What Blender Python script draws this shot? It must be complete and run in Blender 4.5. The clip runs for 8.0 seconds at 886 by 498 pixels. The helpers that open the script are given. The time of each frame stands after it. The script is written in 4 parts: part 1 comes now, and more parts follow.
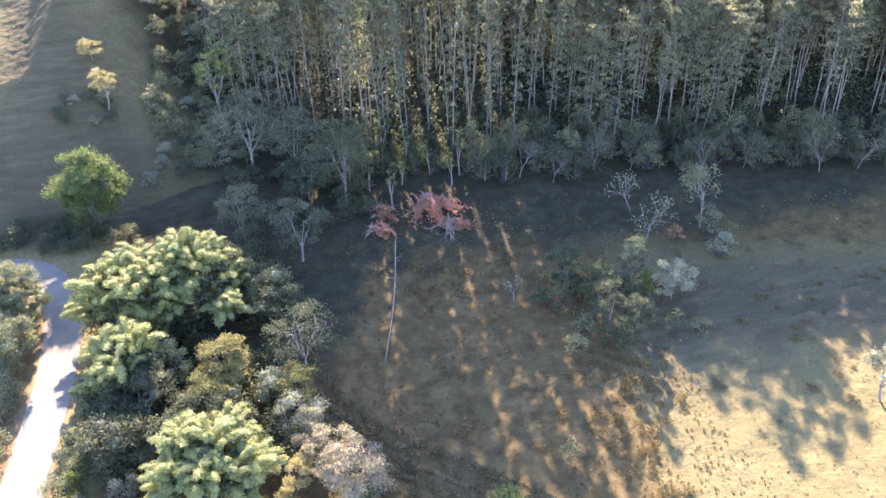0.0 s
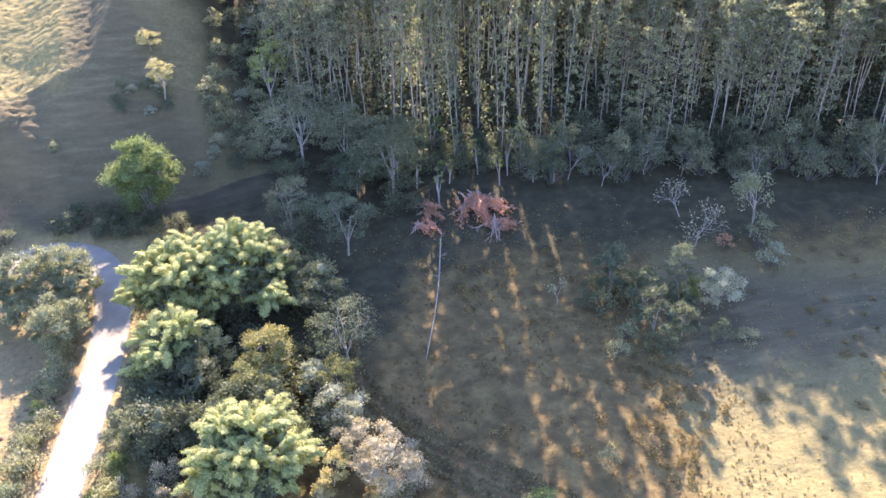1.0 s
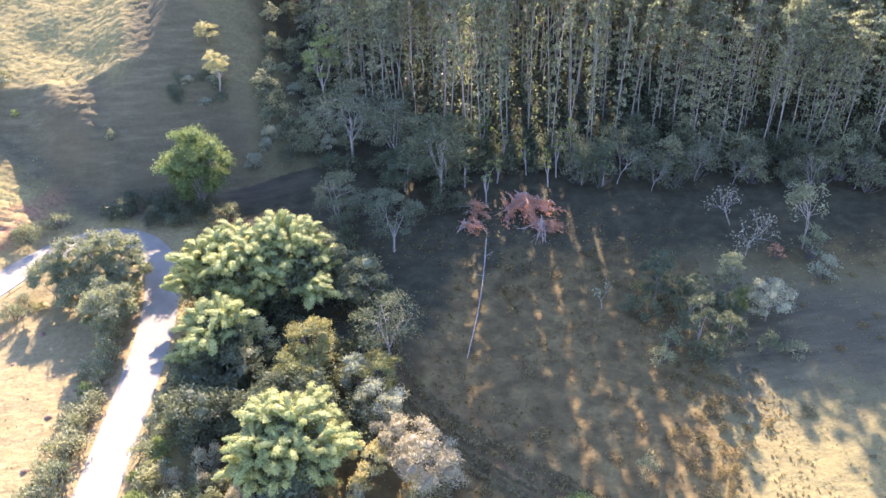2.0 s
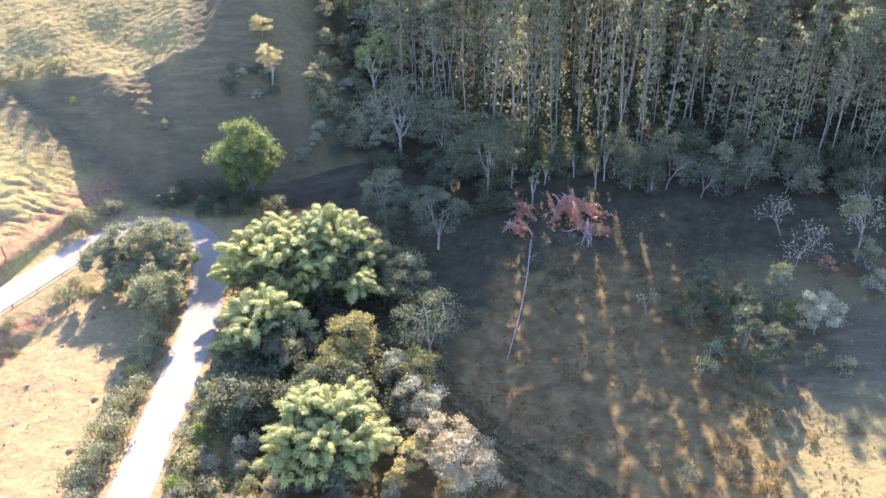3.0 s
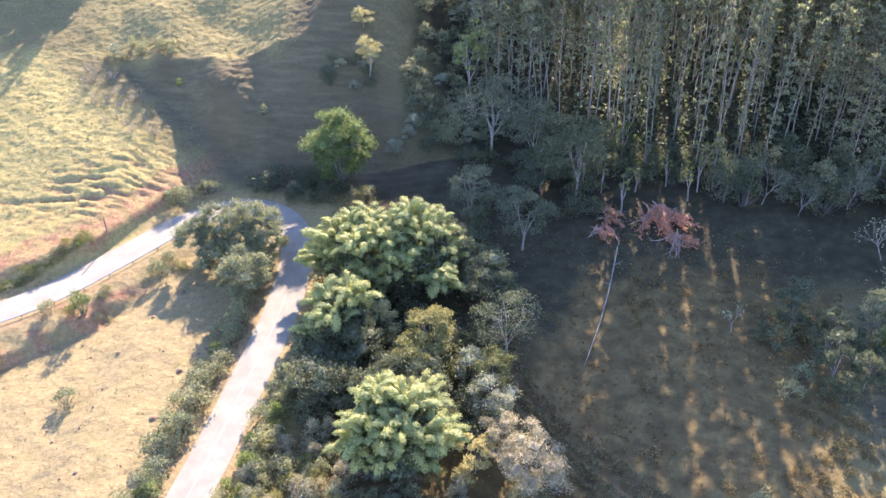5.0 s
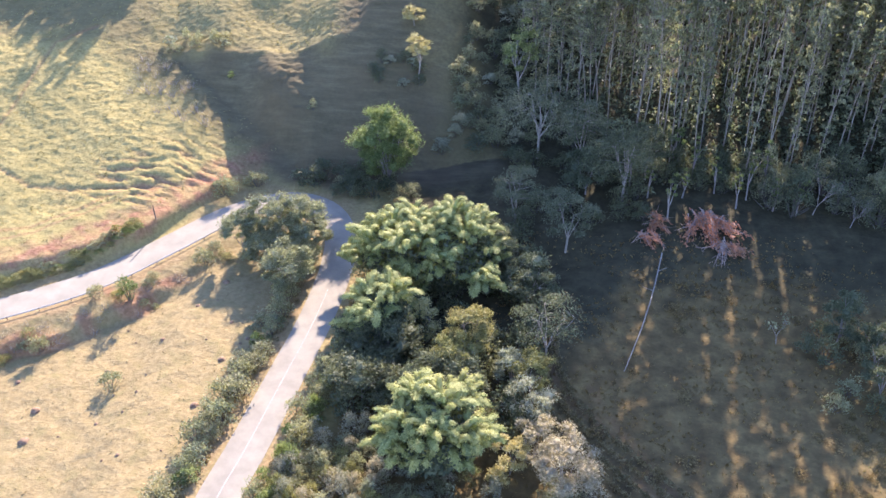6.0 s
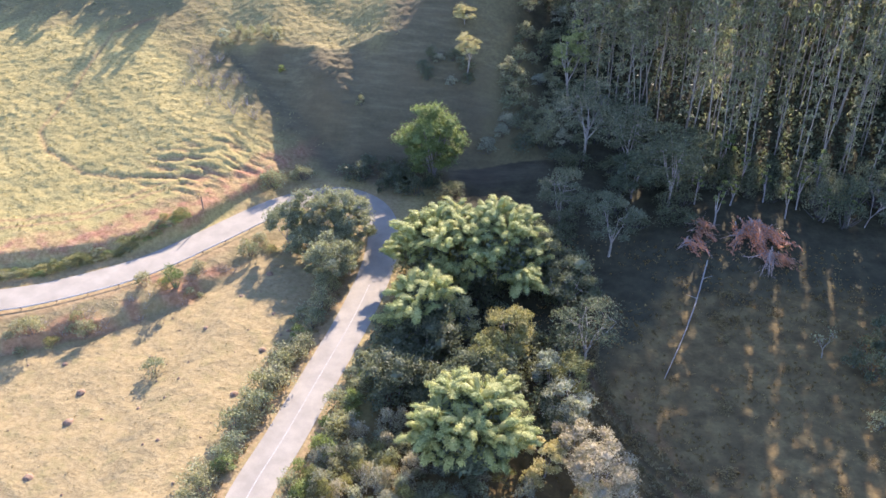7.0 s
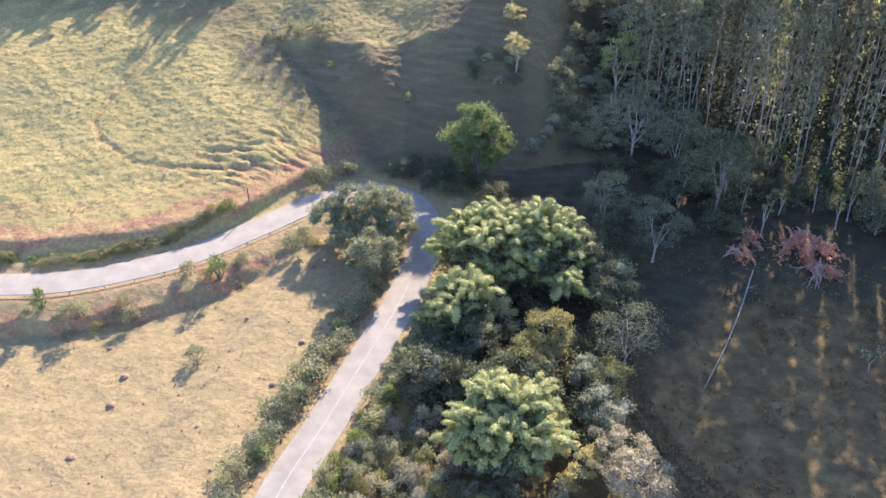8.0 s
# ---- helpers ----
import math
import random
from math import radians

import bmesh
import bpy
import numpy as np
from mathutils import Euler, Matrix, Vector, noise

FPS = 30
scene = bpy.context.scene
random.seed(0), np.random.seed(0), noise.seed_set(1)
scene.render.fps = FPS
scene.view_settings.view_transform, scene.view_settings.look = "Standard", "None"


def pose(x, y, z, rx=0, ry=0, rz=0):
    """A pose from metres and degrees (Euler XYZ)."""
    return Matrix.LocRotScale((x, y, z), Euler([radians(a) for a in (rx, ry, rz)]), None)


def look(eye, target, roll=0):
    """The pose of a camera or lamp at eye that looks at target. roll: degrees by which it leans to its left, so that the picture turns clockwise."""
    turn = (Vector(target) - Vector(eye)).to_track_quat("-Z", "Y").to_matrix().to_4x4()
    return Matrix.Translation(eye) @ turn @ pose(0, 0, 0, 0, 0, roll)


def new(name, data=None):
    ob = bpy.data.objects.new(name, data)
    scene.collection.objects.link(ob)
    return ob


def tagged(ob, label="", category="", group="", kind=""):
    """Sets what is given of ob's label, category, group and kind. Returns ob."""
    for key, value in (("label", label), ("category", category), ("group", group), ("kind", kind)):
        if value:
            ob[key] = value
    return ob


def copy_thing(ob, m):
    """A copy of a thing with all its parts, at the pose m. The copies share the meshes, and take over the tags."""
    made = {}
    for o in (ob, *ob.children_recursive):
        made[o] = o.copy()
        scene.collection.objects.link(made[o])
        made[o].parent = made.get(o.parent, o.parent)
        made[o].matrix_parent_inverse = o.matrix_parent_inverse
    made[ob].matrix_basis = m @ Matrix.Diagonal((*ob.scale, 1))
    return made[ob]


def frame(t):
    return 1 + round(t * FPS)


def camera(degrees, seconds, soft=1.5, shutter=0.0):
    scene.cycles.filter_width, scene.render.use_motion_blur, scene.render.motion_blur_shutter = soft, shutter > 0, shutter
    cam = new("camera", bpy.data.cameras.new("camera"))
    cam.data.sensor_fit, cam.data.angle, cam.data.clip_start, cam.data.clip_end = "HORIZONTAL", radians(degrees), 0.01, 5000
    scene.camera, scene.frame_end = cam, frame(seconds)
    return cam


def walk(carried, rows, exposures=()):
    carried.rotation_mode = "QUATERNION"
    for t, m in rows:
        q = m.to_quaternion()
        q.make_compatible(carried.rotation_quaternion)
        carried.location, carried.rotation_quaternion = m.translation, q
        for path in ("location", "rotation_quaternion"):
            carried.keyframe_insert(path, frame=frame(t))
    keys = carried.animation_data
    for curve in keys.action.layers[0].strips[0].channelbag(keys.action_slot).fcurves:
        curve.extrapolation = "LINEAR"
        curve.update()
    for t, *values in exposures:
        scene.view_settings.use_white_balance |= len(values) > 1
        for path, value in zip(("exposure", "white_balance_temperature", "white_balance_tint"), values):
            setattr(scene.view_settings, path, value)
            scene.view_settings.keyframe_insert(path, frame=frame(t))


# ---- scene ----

# ------------------------------------------------------------------ camera
EYE = Vector((0.0, 0.0, 78.0))
TILT, LEAN = radians(-36.12), -1.396


def aim(yaw):
    a = radians(yaw)
    way = Vector((-math.sin(a) * math.cos(TILT), math.cos(a) * math.cos(TILT), math.sin(TILT)))
    return look(EYE, EYE + 100 * way, LEAN)


cam = camera(54.1, 8.0, soft=1.55)
walk(cam, [(t, aim(yaw)) for t, yaw in (
    (0.0, -14.45), (0.5, -12.62), (1.0, -10.77), (1.5, -8.92), (3.0, -3.45), (3.5, -1.72), (4.0, 0.0),
    (4.5, 1.69), (6.0, 6.88), (6.5, 8.62), (7.0, 10.34), (7.5, 12.07), (8.0, 13.75))],
    exposures=((0.0, 2.54, 6050, 33), (4.0, 2.4, 6000, 31), (8.0, 1.87, 5850, 29)))

# ------------------------------------------------------------------ light
SUN_AZ, SUN_EL = 8.0, 27.5  # degrees right of straight ahead, degrees above the horizon
world = bpy.data.worlds.new("sky")
scene.world = world
world.use_nodes = True
wn = world.node_tree.nodes
sky = wn.new("ShaderNodeTexSky")
sky.sky_type = "NISHITA"
sky.sun_disc = False
sky.sun_elevation = radians(SUN_EL)
sky.sun_rotation = radians(SUN_AZ)
sky.air_density, sky.dust_density, sky.ozone_density = 1.0, 0.2, 2.2
wn["Background"].inputs["Strength"].default_value = 0.15
blue = wn.new("ShaderNodeMix")  # a clear, deep blue winter sky
blue.data_type, blue.blend_type = "RGBA", "MULTIPLY"
blue.inputs[0].default_value, blue.inputs[7].default_value = 1.0, (0.98, 0.97, 1.04, 1)
world.node_tree.links.new(sky.outputs["Color"], blue.inputs[6])
world.node_tree.links.new(blue.outputs[2], wn["Background"].inputs["Color"])
lamp = bpy.data.lights.new("sun", "SUN")
lamp.energy, lamp.angle, lamp.color = 5.0, radians(0.5), (1.0, 0.86, 0.65)
sun = new("sun", lamp)
ca, sa = math.cos(radians(SUN_AZ)), math.sin(radians(SUN_AZ))
ce, se = math.cos(radians(SUN_EL)), math.sin(radians(SUN_EL))
sun.matrix_world = look((sa * ce * 400, ca * ce * 400, se * 400), (0, 0, 0))


# ------------------------------------------------------------------ materials
def mat(name):
    m = bpy.data.materials.new(name)
    m.use_nodes = True
    nt = m.node_tree
    return m, nt, nt.nodes["Principled BSDF"]


def noise_node(nt, scale, detail=4.0, rough=0.6, coord=None):
    n = nt.nodes.new("ShaderNodeTexNoise")
    n.inputs["Scale"].default_value, n.inputs["Detail"].default_value, n.inputs["Roughness"].default_value = scale, detail, rough
    if coord is not None:
        nt.links.new(coord, n.inputs["Vector"])
    return n.outputs["Fac"]


def ramp(nt, fac, stops):
    r = nt.nodes.new("ShaderNodeValToRGB")
    while len(r.color_ramp.elements) < len(stops):
        r.color_ramp.elements.new(0.5)
    for e, (p, c) in zip(r.color_ramp.elements, stops):
        e.position, e.color = p, (*c, 1)
    nt.links.new(fac, r.inputs["Fac"])
    return r.outputs["Color"]


def mix(nt, fac, a, b, mode="MIX"):
    n = nt.nodes.new("ShaderNodeMix")
    n.data_type, n.blend_type = "RGBA", mode
    for sock, v in ((n.inputs[0], fac), (n.inputs[6], a), (n.inputs[7], b)):
        if isinstance(v, (int, float)):
            sock.default_value = v
        elif isinstance(v, tuple):
            sock.default_value = (*v, 1)
        else:
            nt.links.new(v, sock)
    return n.outputs[2]


def bump(nt, bsdf, height, strength, dist):
    b = nt.nodes.new("ShaderNodeBump")
    b.inputs["Strength"].default_value, b.inputs["Distance"].default_value = strength, dist
    nt.links.new(height, b.inputs["Height"])
    nt.links.new(b.outputs["Normal"], bsdf.inputs["Normal"])


def position(nt):
    return nt.nodes.new("ShaderNodeNewGeometry").outputs["Position"]


def stretched(nt, coord, sx, sy, sz):
    n = nt.nodes.new("ShaderNodeMapping")
    n.inputs["Scale"].default_value = (sx, sy, sz)
    nt.links.new(coord, n.inputs["Vector"])
    return n.outputs["Vector"]


def leaf_mat(name, dark, mid, light, through_amount=0.35, rough=0.55):
    """Leaf colour that varies from spray to spray and from tree to tree, with light passing through."""
    m, nt, b = mat(name)
    geo = nt.nodes.new("ShaderNodeNewGeometry")
    info = nt.nodes.new("ShaderNodeObjectInfo")
    col = ramp(nt, geo.outputs["Random Per Island"], ((0.0, dark), (0.55, mid), (1.0, light)))
    tint = ramp(nt, info.outputs["Random"], ((0.0, (0.8, 0.86, 0.85)), (1.0, (1.15, 1.08, 1.0))))
    col = mix(nt, 1.0, col, tint, "MULTIPLY")
    nt.links.new(col, b.inputs["Base Color"])
    b.inputs["Roughness"].default_value = rough
    b.inputs["Specular IOR Level"].default_value = 0.15
    tr = nt.nodes.new("ShaderNodeBsdfTranslucent")
    nt.links.new(mix(nt, 1.0, col, (1.1, 1.1, 0.75), "MULTIPLY"), tr.inputs["Color"])
    sh = nt.nodes.new("ShaderNodeMixShader")
    sh.inputs[0].default_value = through_amount
    nt.links.new(b.outputs[0], sh.inputs[1])
    nt.links.new(tr.outputs[0], sh.inputs[2])
    nt.links.new(sh.outputs[0], nt.nodes["Material Output"].inputs["Surface"])
    return m


def bark_mat(name, c1, c2, scale=3.0):
    m, nt, b = mat(name)
    p = nt.nodes.new("ShaderNodeTexCoord").outputs["Object"]
    f = noise_node(nt, scale, 6, 0.7, stretched(nt, p, 2.0, 2.0, 0.5))
    nt.links.new(ramp(nt, f, ((0.3, c1), (0.7, c2))), b.inputs["Base Color"])
    b.inputs["Roughness"].default_value = 0.85
    bump(nt, b, f, 0.4, 0.05)
    return m


LEAF_EUC = leaf_mat("eucalyptus_leaf", (0.15, 0.166, 0.115), (0.262, 0.28, 0.188), (0.40, 0.415, 0.25), 0.5)
LEAF_BAMBOO = leaf_mat("bamboo_leaf", (0.20, 0.235, 0.09), (0.37, 0.40, 0.165), (0.55, 0.565, 0.26), 0.45)
# LEAF_GREY darkened, for grey-green crowns and undergrowth that stand in shade
LEAF_GREY_SHADE = leaf_mat("grey_green_shade_leaf", (0.115, 0.13, 0.082), (0.17, 0.188, 0.12), (0.245, 0.262, 0.165), 0.35)
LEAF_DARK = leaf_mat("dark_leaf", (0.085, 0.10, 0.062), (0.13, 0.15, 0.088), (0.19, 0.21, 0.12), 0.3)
LEAF_GREY = leaf_mat("grey_green_leaf", (0.19, 0.20, 0.122), (0.275, 0.285, 0.172), (0.385, 0.39, 0.245), 0.42)
LEAF_FRESH = leaf_mat("fresh_leaf", (0.12, 0.16, 0.058), (0.18, 0.235, 0.088), (0.265, 0.315, 0.13), 0.42)
LEAF_OLIVE = leaf_mat("olive_leaf", (0.155, 0.158, 0.066), (0.265, 0.258, 0.104), (0.39, 0.365, 0.155), 0.35)
LEAF_YELLOW = leaf_mat("yellow_leaf", (0.32, 0.295, 0.12), (0.43, 0.395, 0.185), (0.56, 0.52, 0.28), 0.3)
LEAF_PINK = leaf_mat("pale_blossom", (0.24, 0.22, 0.148), (0.345, 0.32, 0.215), (0.46, 0.43, 0.305), 0.3)
LEAF_SILVER = leaf_mat("silver_leaf", (0.22, 0.23, 0.16), (0.35, 0.365, 0.26), (0.50, 0.515, 0.39), 0.38, 0.45)
LEAF_RED = leaf_mat("dead_red_leaf", (0.45, 0.19, 0.10), (0.62, 0.31, 0.18), (0.74, 0.44, 0.29), 0.3, 0.8)
GRASS_DRY = leaf_mat("dry_grass", (0.20, 0.16, 0.08), (0.29, 0.235, 0.12), (0.38, 0.31, 0.17), 0.2, 0.95)
GRASS_GREEN = leaf_mat("pasture_grass", (0.24, 0.215, 0.09), (0.34, 0.30, 0.13), (0.45, 0.395, 0.18), 0.3, 0.95)
GRASS_RUST = leaf_mat("rust_grass", (0.15, 0.115, 0.055), (0.23, 0.175, 0.08), (0.34, 0.265, 0.125), 0.3, 0.95)
BARK_PALE = bark_mat("pale_bark", (0.18, 0.16, 0.125), (0.40, 0.36, 0.295), 2.0)
BARK_EUC = bark_mat("eucalyptus_bark", (0.13, 0.115, 0.085), (0.36, 0.32, 0.25), 2.0)
BARK_GREY = bark_mat("grey_bark", (0.16, 0.14, 0.12), (0.34, 0.31, 0.27))
BARK_DARK = bark_mat("dark_bark", (0.05, 0.045, 0.038), (0.11, 0.10, 0.085))
BARK_BAMBOO = bark_mat("bamboo_culm", (0.14, 0.15, 0.05), (0.24, 0.22, 0.09))
BARK_RED = bark_mat("reddish_dead_bark", (0.26, 0.17, 0.12), (0.50, 0.40, 0.32))


def ground_material():
    m, nt, b = mat("ground_cover")
    p = position(nt)
    zone = nt.nodes.new("ShaderNodeAttribute")
    zone.attribute_name = "zone"
    sep = nt.nodes.new("ShaderNodeSeparateColor")
    nt.links.new(zone.outputs["Color"], sep.inputs[0])
    fine = noise_node(nt, 1.6, 6, 0.7, p)
    broad = noise_node(nt, 0.09, 5, 0.6, p)
    patch = noise_node(nt, 0.45, 5, 0.65, p)
    hill = ramp(nt, fine, ((0.30, (0.168, 0.136, 0.050)), (0.5, (0.295, 0.246, 0.092)), (0.72, (0.405, 0.34, 0.136))))
    hill = mix(nt, ramp(nt, broad, ((0.4, (0, 0, 0)), (0.65, (0.6, 0.6, 0.6)))), hill, (0.265, 0.222, 0.082))
    dry = ramp(nt, fine, ((0.25, (0.17, 0.125, 0.056)), (0.5, (0.245, 0.19, 0.088)), (0.75, (0.305, 0.245, 0.12))))
    dry = mix(nt, ramp(nt, patch, ((0.5, (0, 0, 0)), (0.7, (0.8, 0.8, 0.8)))), dry, (0.185, 0.158, 0.066))
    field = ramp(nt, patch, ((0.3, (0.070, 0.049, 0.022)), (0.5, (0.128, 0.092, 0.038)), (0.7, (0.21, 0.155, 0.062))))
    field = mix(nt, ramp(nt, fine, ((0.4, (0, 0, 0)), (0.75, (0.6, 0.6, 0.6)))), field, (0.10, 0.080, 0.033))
    soil = ramp(nt, fine, ((0.3, (0.165, 0.079, 0.042)), (0.55, (0.285, 0.152, 0.085)), (0.75, (0.38, 0.238, 0.145))))
    # Dark grass and litter, with the stand's shade painted into the colour
    shade_rut_tone = nt.nodes.new("ShaderNodeAttribute")
    shade_rut_tone.attribute_name = "shade_rut_tone"
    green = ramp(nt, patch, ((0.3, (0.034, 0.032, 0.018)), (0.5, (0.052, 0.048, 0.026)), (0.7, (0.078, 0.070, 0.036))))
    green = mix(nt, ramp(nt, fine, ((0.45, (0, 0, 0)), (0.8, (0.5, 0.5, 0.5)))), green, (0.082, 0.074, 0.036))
    field = mix(nt, shade_rut_tone.outputs["Fac"], field, green)
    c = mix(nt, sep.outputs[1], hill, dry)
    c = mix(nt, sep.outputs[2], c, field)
    # Short trodden grass whose dark colour also paints shade on the slopes
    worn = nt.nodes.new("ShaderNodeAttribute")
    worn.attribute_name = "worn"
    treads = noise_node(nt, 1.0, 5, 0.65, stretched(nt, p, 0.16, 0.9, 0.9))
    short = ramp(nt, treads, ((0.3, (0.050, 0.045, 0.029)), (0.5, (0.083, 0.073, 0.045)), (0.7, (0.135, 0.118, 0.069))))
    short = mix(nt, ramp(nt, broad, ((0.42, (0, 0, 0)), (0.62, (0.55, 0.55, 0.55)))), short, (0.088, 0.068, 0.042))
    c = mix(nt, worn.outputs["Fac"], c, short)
    c = mix(nt, sep.outputs[0], c, soil)
    nt.links.new(c, b.inputs["Base Color"])
    b.inputs["Roughness"].default_value = 0.95
    b.inputs["Specular IOR Level"].default_value = 0.1
    add = nt.nodes.new("ShaderNodeMath")
    add.operation = "ADD"
    nt.links.new(fine, add.inputs[0])
    nt.links.new(patch, add.inputs[1])
    tuft = noise_node(nt, 0.95, 3, 0.6, stretched(nt, p, 0.75, 1.15, 1.0))
    more = nt.nodes.new("ShaderNodeMath")
    more.operation = "MULTIPLY_ADD"
    more.inputs[1].default_value = 1.6
    nt.links.new(tuft, more.inputs[0])
    nt.links.new(add.outputs[0], more.inputs[2])
    bump(nt, b, more.outputs[0], 0.42, 0.24)
    return m


def road_material():
    m, nt, b = mat("worn_asphalt")
    p = position(nt)
    fine, broad = noise_node(nt, 6, 5, 0.7, p), noise_node(nt, 0.35, 5, 0.6, p)
    c = ramp(nt, broad, ((0.35, (0.215, 0.195, 0.145)), (0.65, (0.285, 0.26, 0.195))))
    c = mix(nt, ramp(nt, fine, ((0.4, (0, 0, 0)), (0.8, (0.5, 0.5, 0.5)))), c, (0.20, 0.19, 0.15))
    nt.links.new(c, b.inputs["Base Color"])
    b.inputs["Roughness"].default_value = 0.85
    b.inputs["Specular IOR Level"].default_value = 0.25
    bump(nt, b, fine, 0.2, 0.02)
    return m


def plain_mat(name, c1, c2, rough=0.8, metal=0.0, scale=4.0):
    m, nt, b = mat(name)
    p = position(nt)
    f = noise_node(nt, scale, 5, 0.65, p)
    nt.links.new(ramp(nt, f, ((0.35, c1), (0.65, c2))), b.inputs["Base Color"])
    b.inputs["Roughness"].default_value, b.inputs["Metallic"].default_value = rough, metal
    bump(nt, b, f, 0.3, 0.03)
    return m


GROUND, ROAD = ground_material(), road_material()
PAINT = plain_mat("faded_road_paint", (0.22, 0.21, 0.17), (0.33, 0.315, 0.265), 0.8)
SOIL = plain_mat("red_earth", (0.14, 0.085, 0.048), (0.25, 0.165, 0.095), 0.95, 0, 3.0)
STEEL = plain_mat("dull_galvanised_steel", (0.34, 0.35, 0.32), (0.48, 0.48, 0.44), 0.6, 0.2)
WOOD = plain_mat("weathered_post_wood", (0.10, 0.07, 0.05), (0.20, 0.15, 0.11), 0.9)

# ------------------------------------------------------------------ ground
ROAD_X = (-36, -34, -33, -32.7, -31.4, -30.0, -28.8, -28.2, -28.2, -29.4, -32.8, -38.0, -43.0, -47.2, -50.5, -56.0, -63.0, -72.0, -79.0, -87.0, -130, -200)
ROAD_Y = (-40, 20, 48, 57.0, 65.5, 76.6, 86.0, 94.0, 102.0, 109.2, 115.0, 117.7, 116.7, 113.9, 110.4, 103.0, 94.5, 88.0, 84.5, 82.4, 72, 60)


def smooth_line(xs, ys, step=1.0):
    """Catmull-Rom through the points, resampled at even steps."""
    p = [Vector((x, y, 0)) for x, y in zip(xs, ys)]
    p = [2 * p[0] - p[1]] + p + [2 * p[-1] - p[-2]]
    out = []
    for a, b, c, d in zip(p, p[1:], p[2:], p[3:]):
        n = max(1, int((c - b).length / step))
        for i in range(n):
            t = i / n
            out.append(0.5 * ((2 * b) + (c - a) * t + (2 * a - 5 * b + 4 * c - d) * t * t + (3 * b - a - 3 * c + d) * t ** 3))
    return np.array([(v.x, v.y) for v in out] + [(p[-2].x, p[-2].y)])


ROAD_LINE = smooth_line(ROAD_X, ROAD_Y)
BASE_X = (-400, -200, -130, -88, -72, -60, -53, -46, -28, -10, 15, 40, 72, 100, 160, 400)
BASE_Y = (20, 68, 80, 90, 96, 104, 117, 125, 126, 131, 130, 128, 118, 109, 95, 60)


FOOT_X, FOOT_Y, FOOT_K, BROW_Y = -41.0, 127.6, 0.69, (147, 146, 150, 168)  # foot and brow of the steep face


def wave(x, y, s, seed=0.0):
    """Cheap smooth noise, about -1 to 1, on arrays."""
    return (np.sin(x / s + 1.7 * np.sin(y / s * 0.83 + seed) + seed) * np.cos(y / s * 1.13 + 1.3 * np.sin(x / s * 0.71 + 2 * seed))
            + 0.5 * np.sin(2.3 * x / s + seed * 3 + 1.1 * np.cos(1.9 * y / s)) * np.cos(2.1 * y / s - seed)) / 1.4


def ramp01(v, a, b):
    u = np.clip((v - a) / (b - a), 0, 1)
    return u * u * (3 - 2 * u)


def road_distance(x, y):
    """Distance to the road's centre line, and which side (positive: the hill's side of the upper leg, the wood's side of the lower one)."""
    x, y = np.atleast_1d(np.asarray(x, float)), np.atleast_1d(np.asarray(y, float))
    best = np.full(x.shape, 1e9)
    side = np.zeros(x.shape)
    near = (x > -230) & (x < 0) & (y < 140)
    for (ax, ay), (bx, by) in zip(ROAD_LINE[:-1:2], ROAD_LINE[2::2]):
        dx, dy = bx - ax, by - ay
        u = np.clip(((x[near] - ax) * dx + (y[near] - ay) * dy) / (dx * dx + dy * dy), 0, 1)
        px, py = x[near] - ax - u * dx, y[near] - ay - u * dy
        d = np.hypot(px, py)
        s = dx * py - dy * px
        b = best[near]
        k = d < b
        sd = side[near]
        sd[k] = -np.sign(s[k])
        b[k] = d[k]
        best[near], side[near] = b, sd
    return best, side


RUTS = (((3.3, 83.8), (4.7, 78.6), (10.6, 72.3), (14.1, 65.1), (18.3, 58.0)), ((7.0, 82.0), (9.2, 77.7), (12.2, 71.9), (16.4, 65.2), (21.0, 58.0)))
TRAIL = ((-84, 152), (-89.8, 145.8), (-90.3, 131.0), (-91.6, 118.8), (-88.3, 114.7), (-80.4, 111.0), (-73.9, 111.0), (-66, 113))
RUT_Y, RUT_X = (56, 62, 68.1, 72.2, 77.4, 83.5, 90), (19, 12.5, 6.9, 2.8, -1.0, -3.0, -3.6)


def line_distance(x, y, pts):
    best = np.full(x.shape, 1e9)
    for (ax, ay), (bx, by) in zip(pts, pts[1:]):
        dx, dy = bx - ax, by - ay
        u = np.clip(((x - ax) * dx + (y - ay) * dy) / (dx * dx + dy * dy), 0, 1)
        best = np.minimum(best, np.hypot(x - ax - u * dx, y - ay - u * dy))
    return best


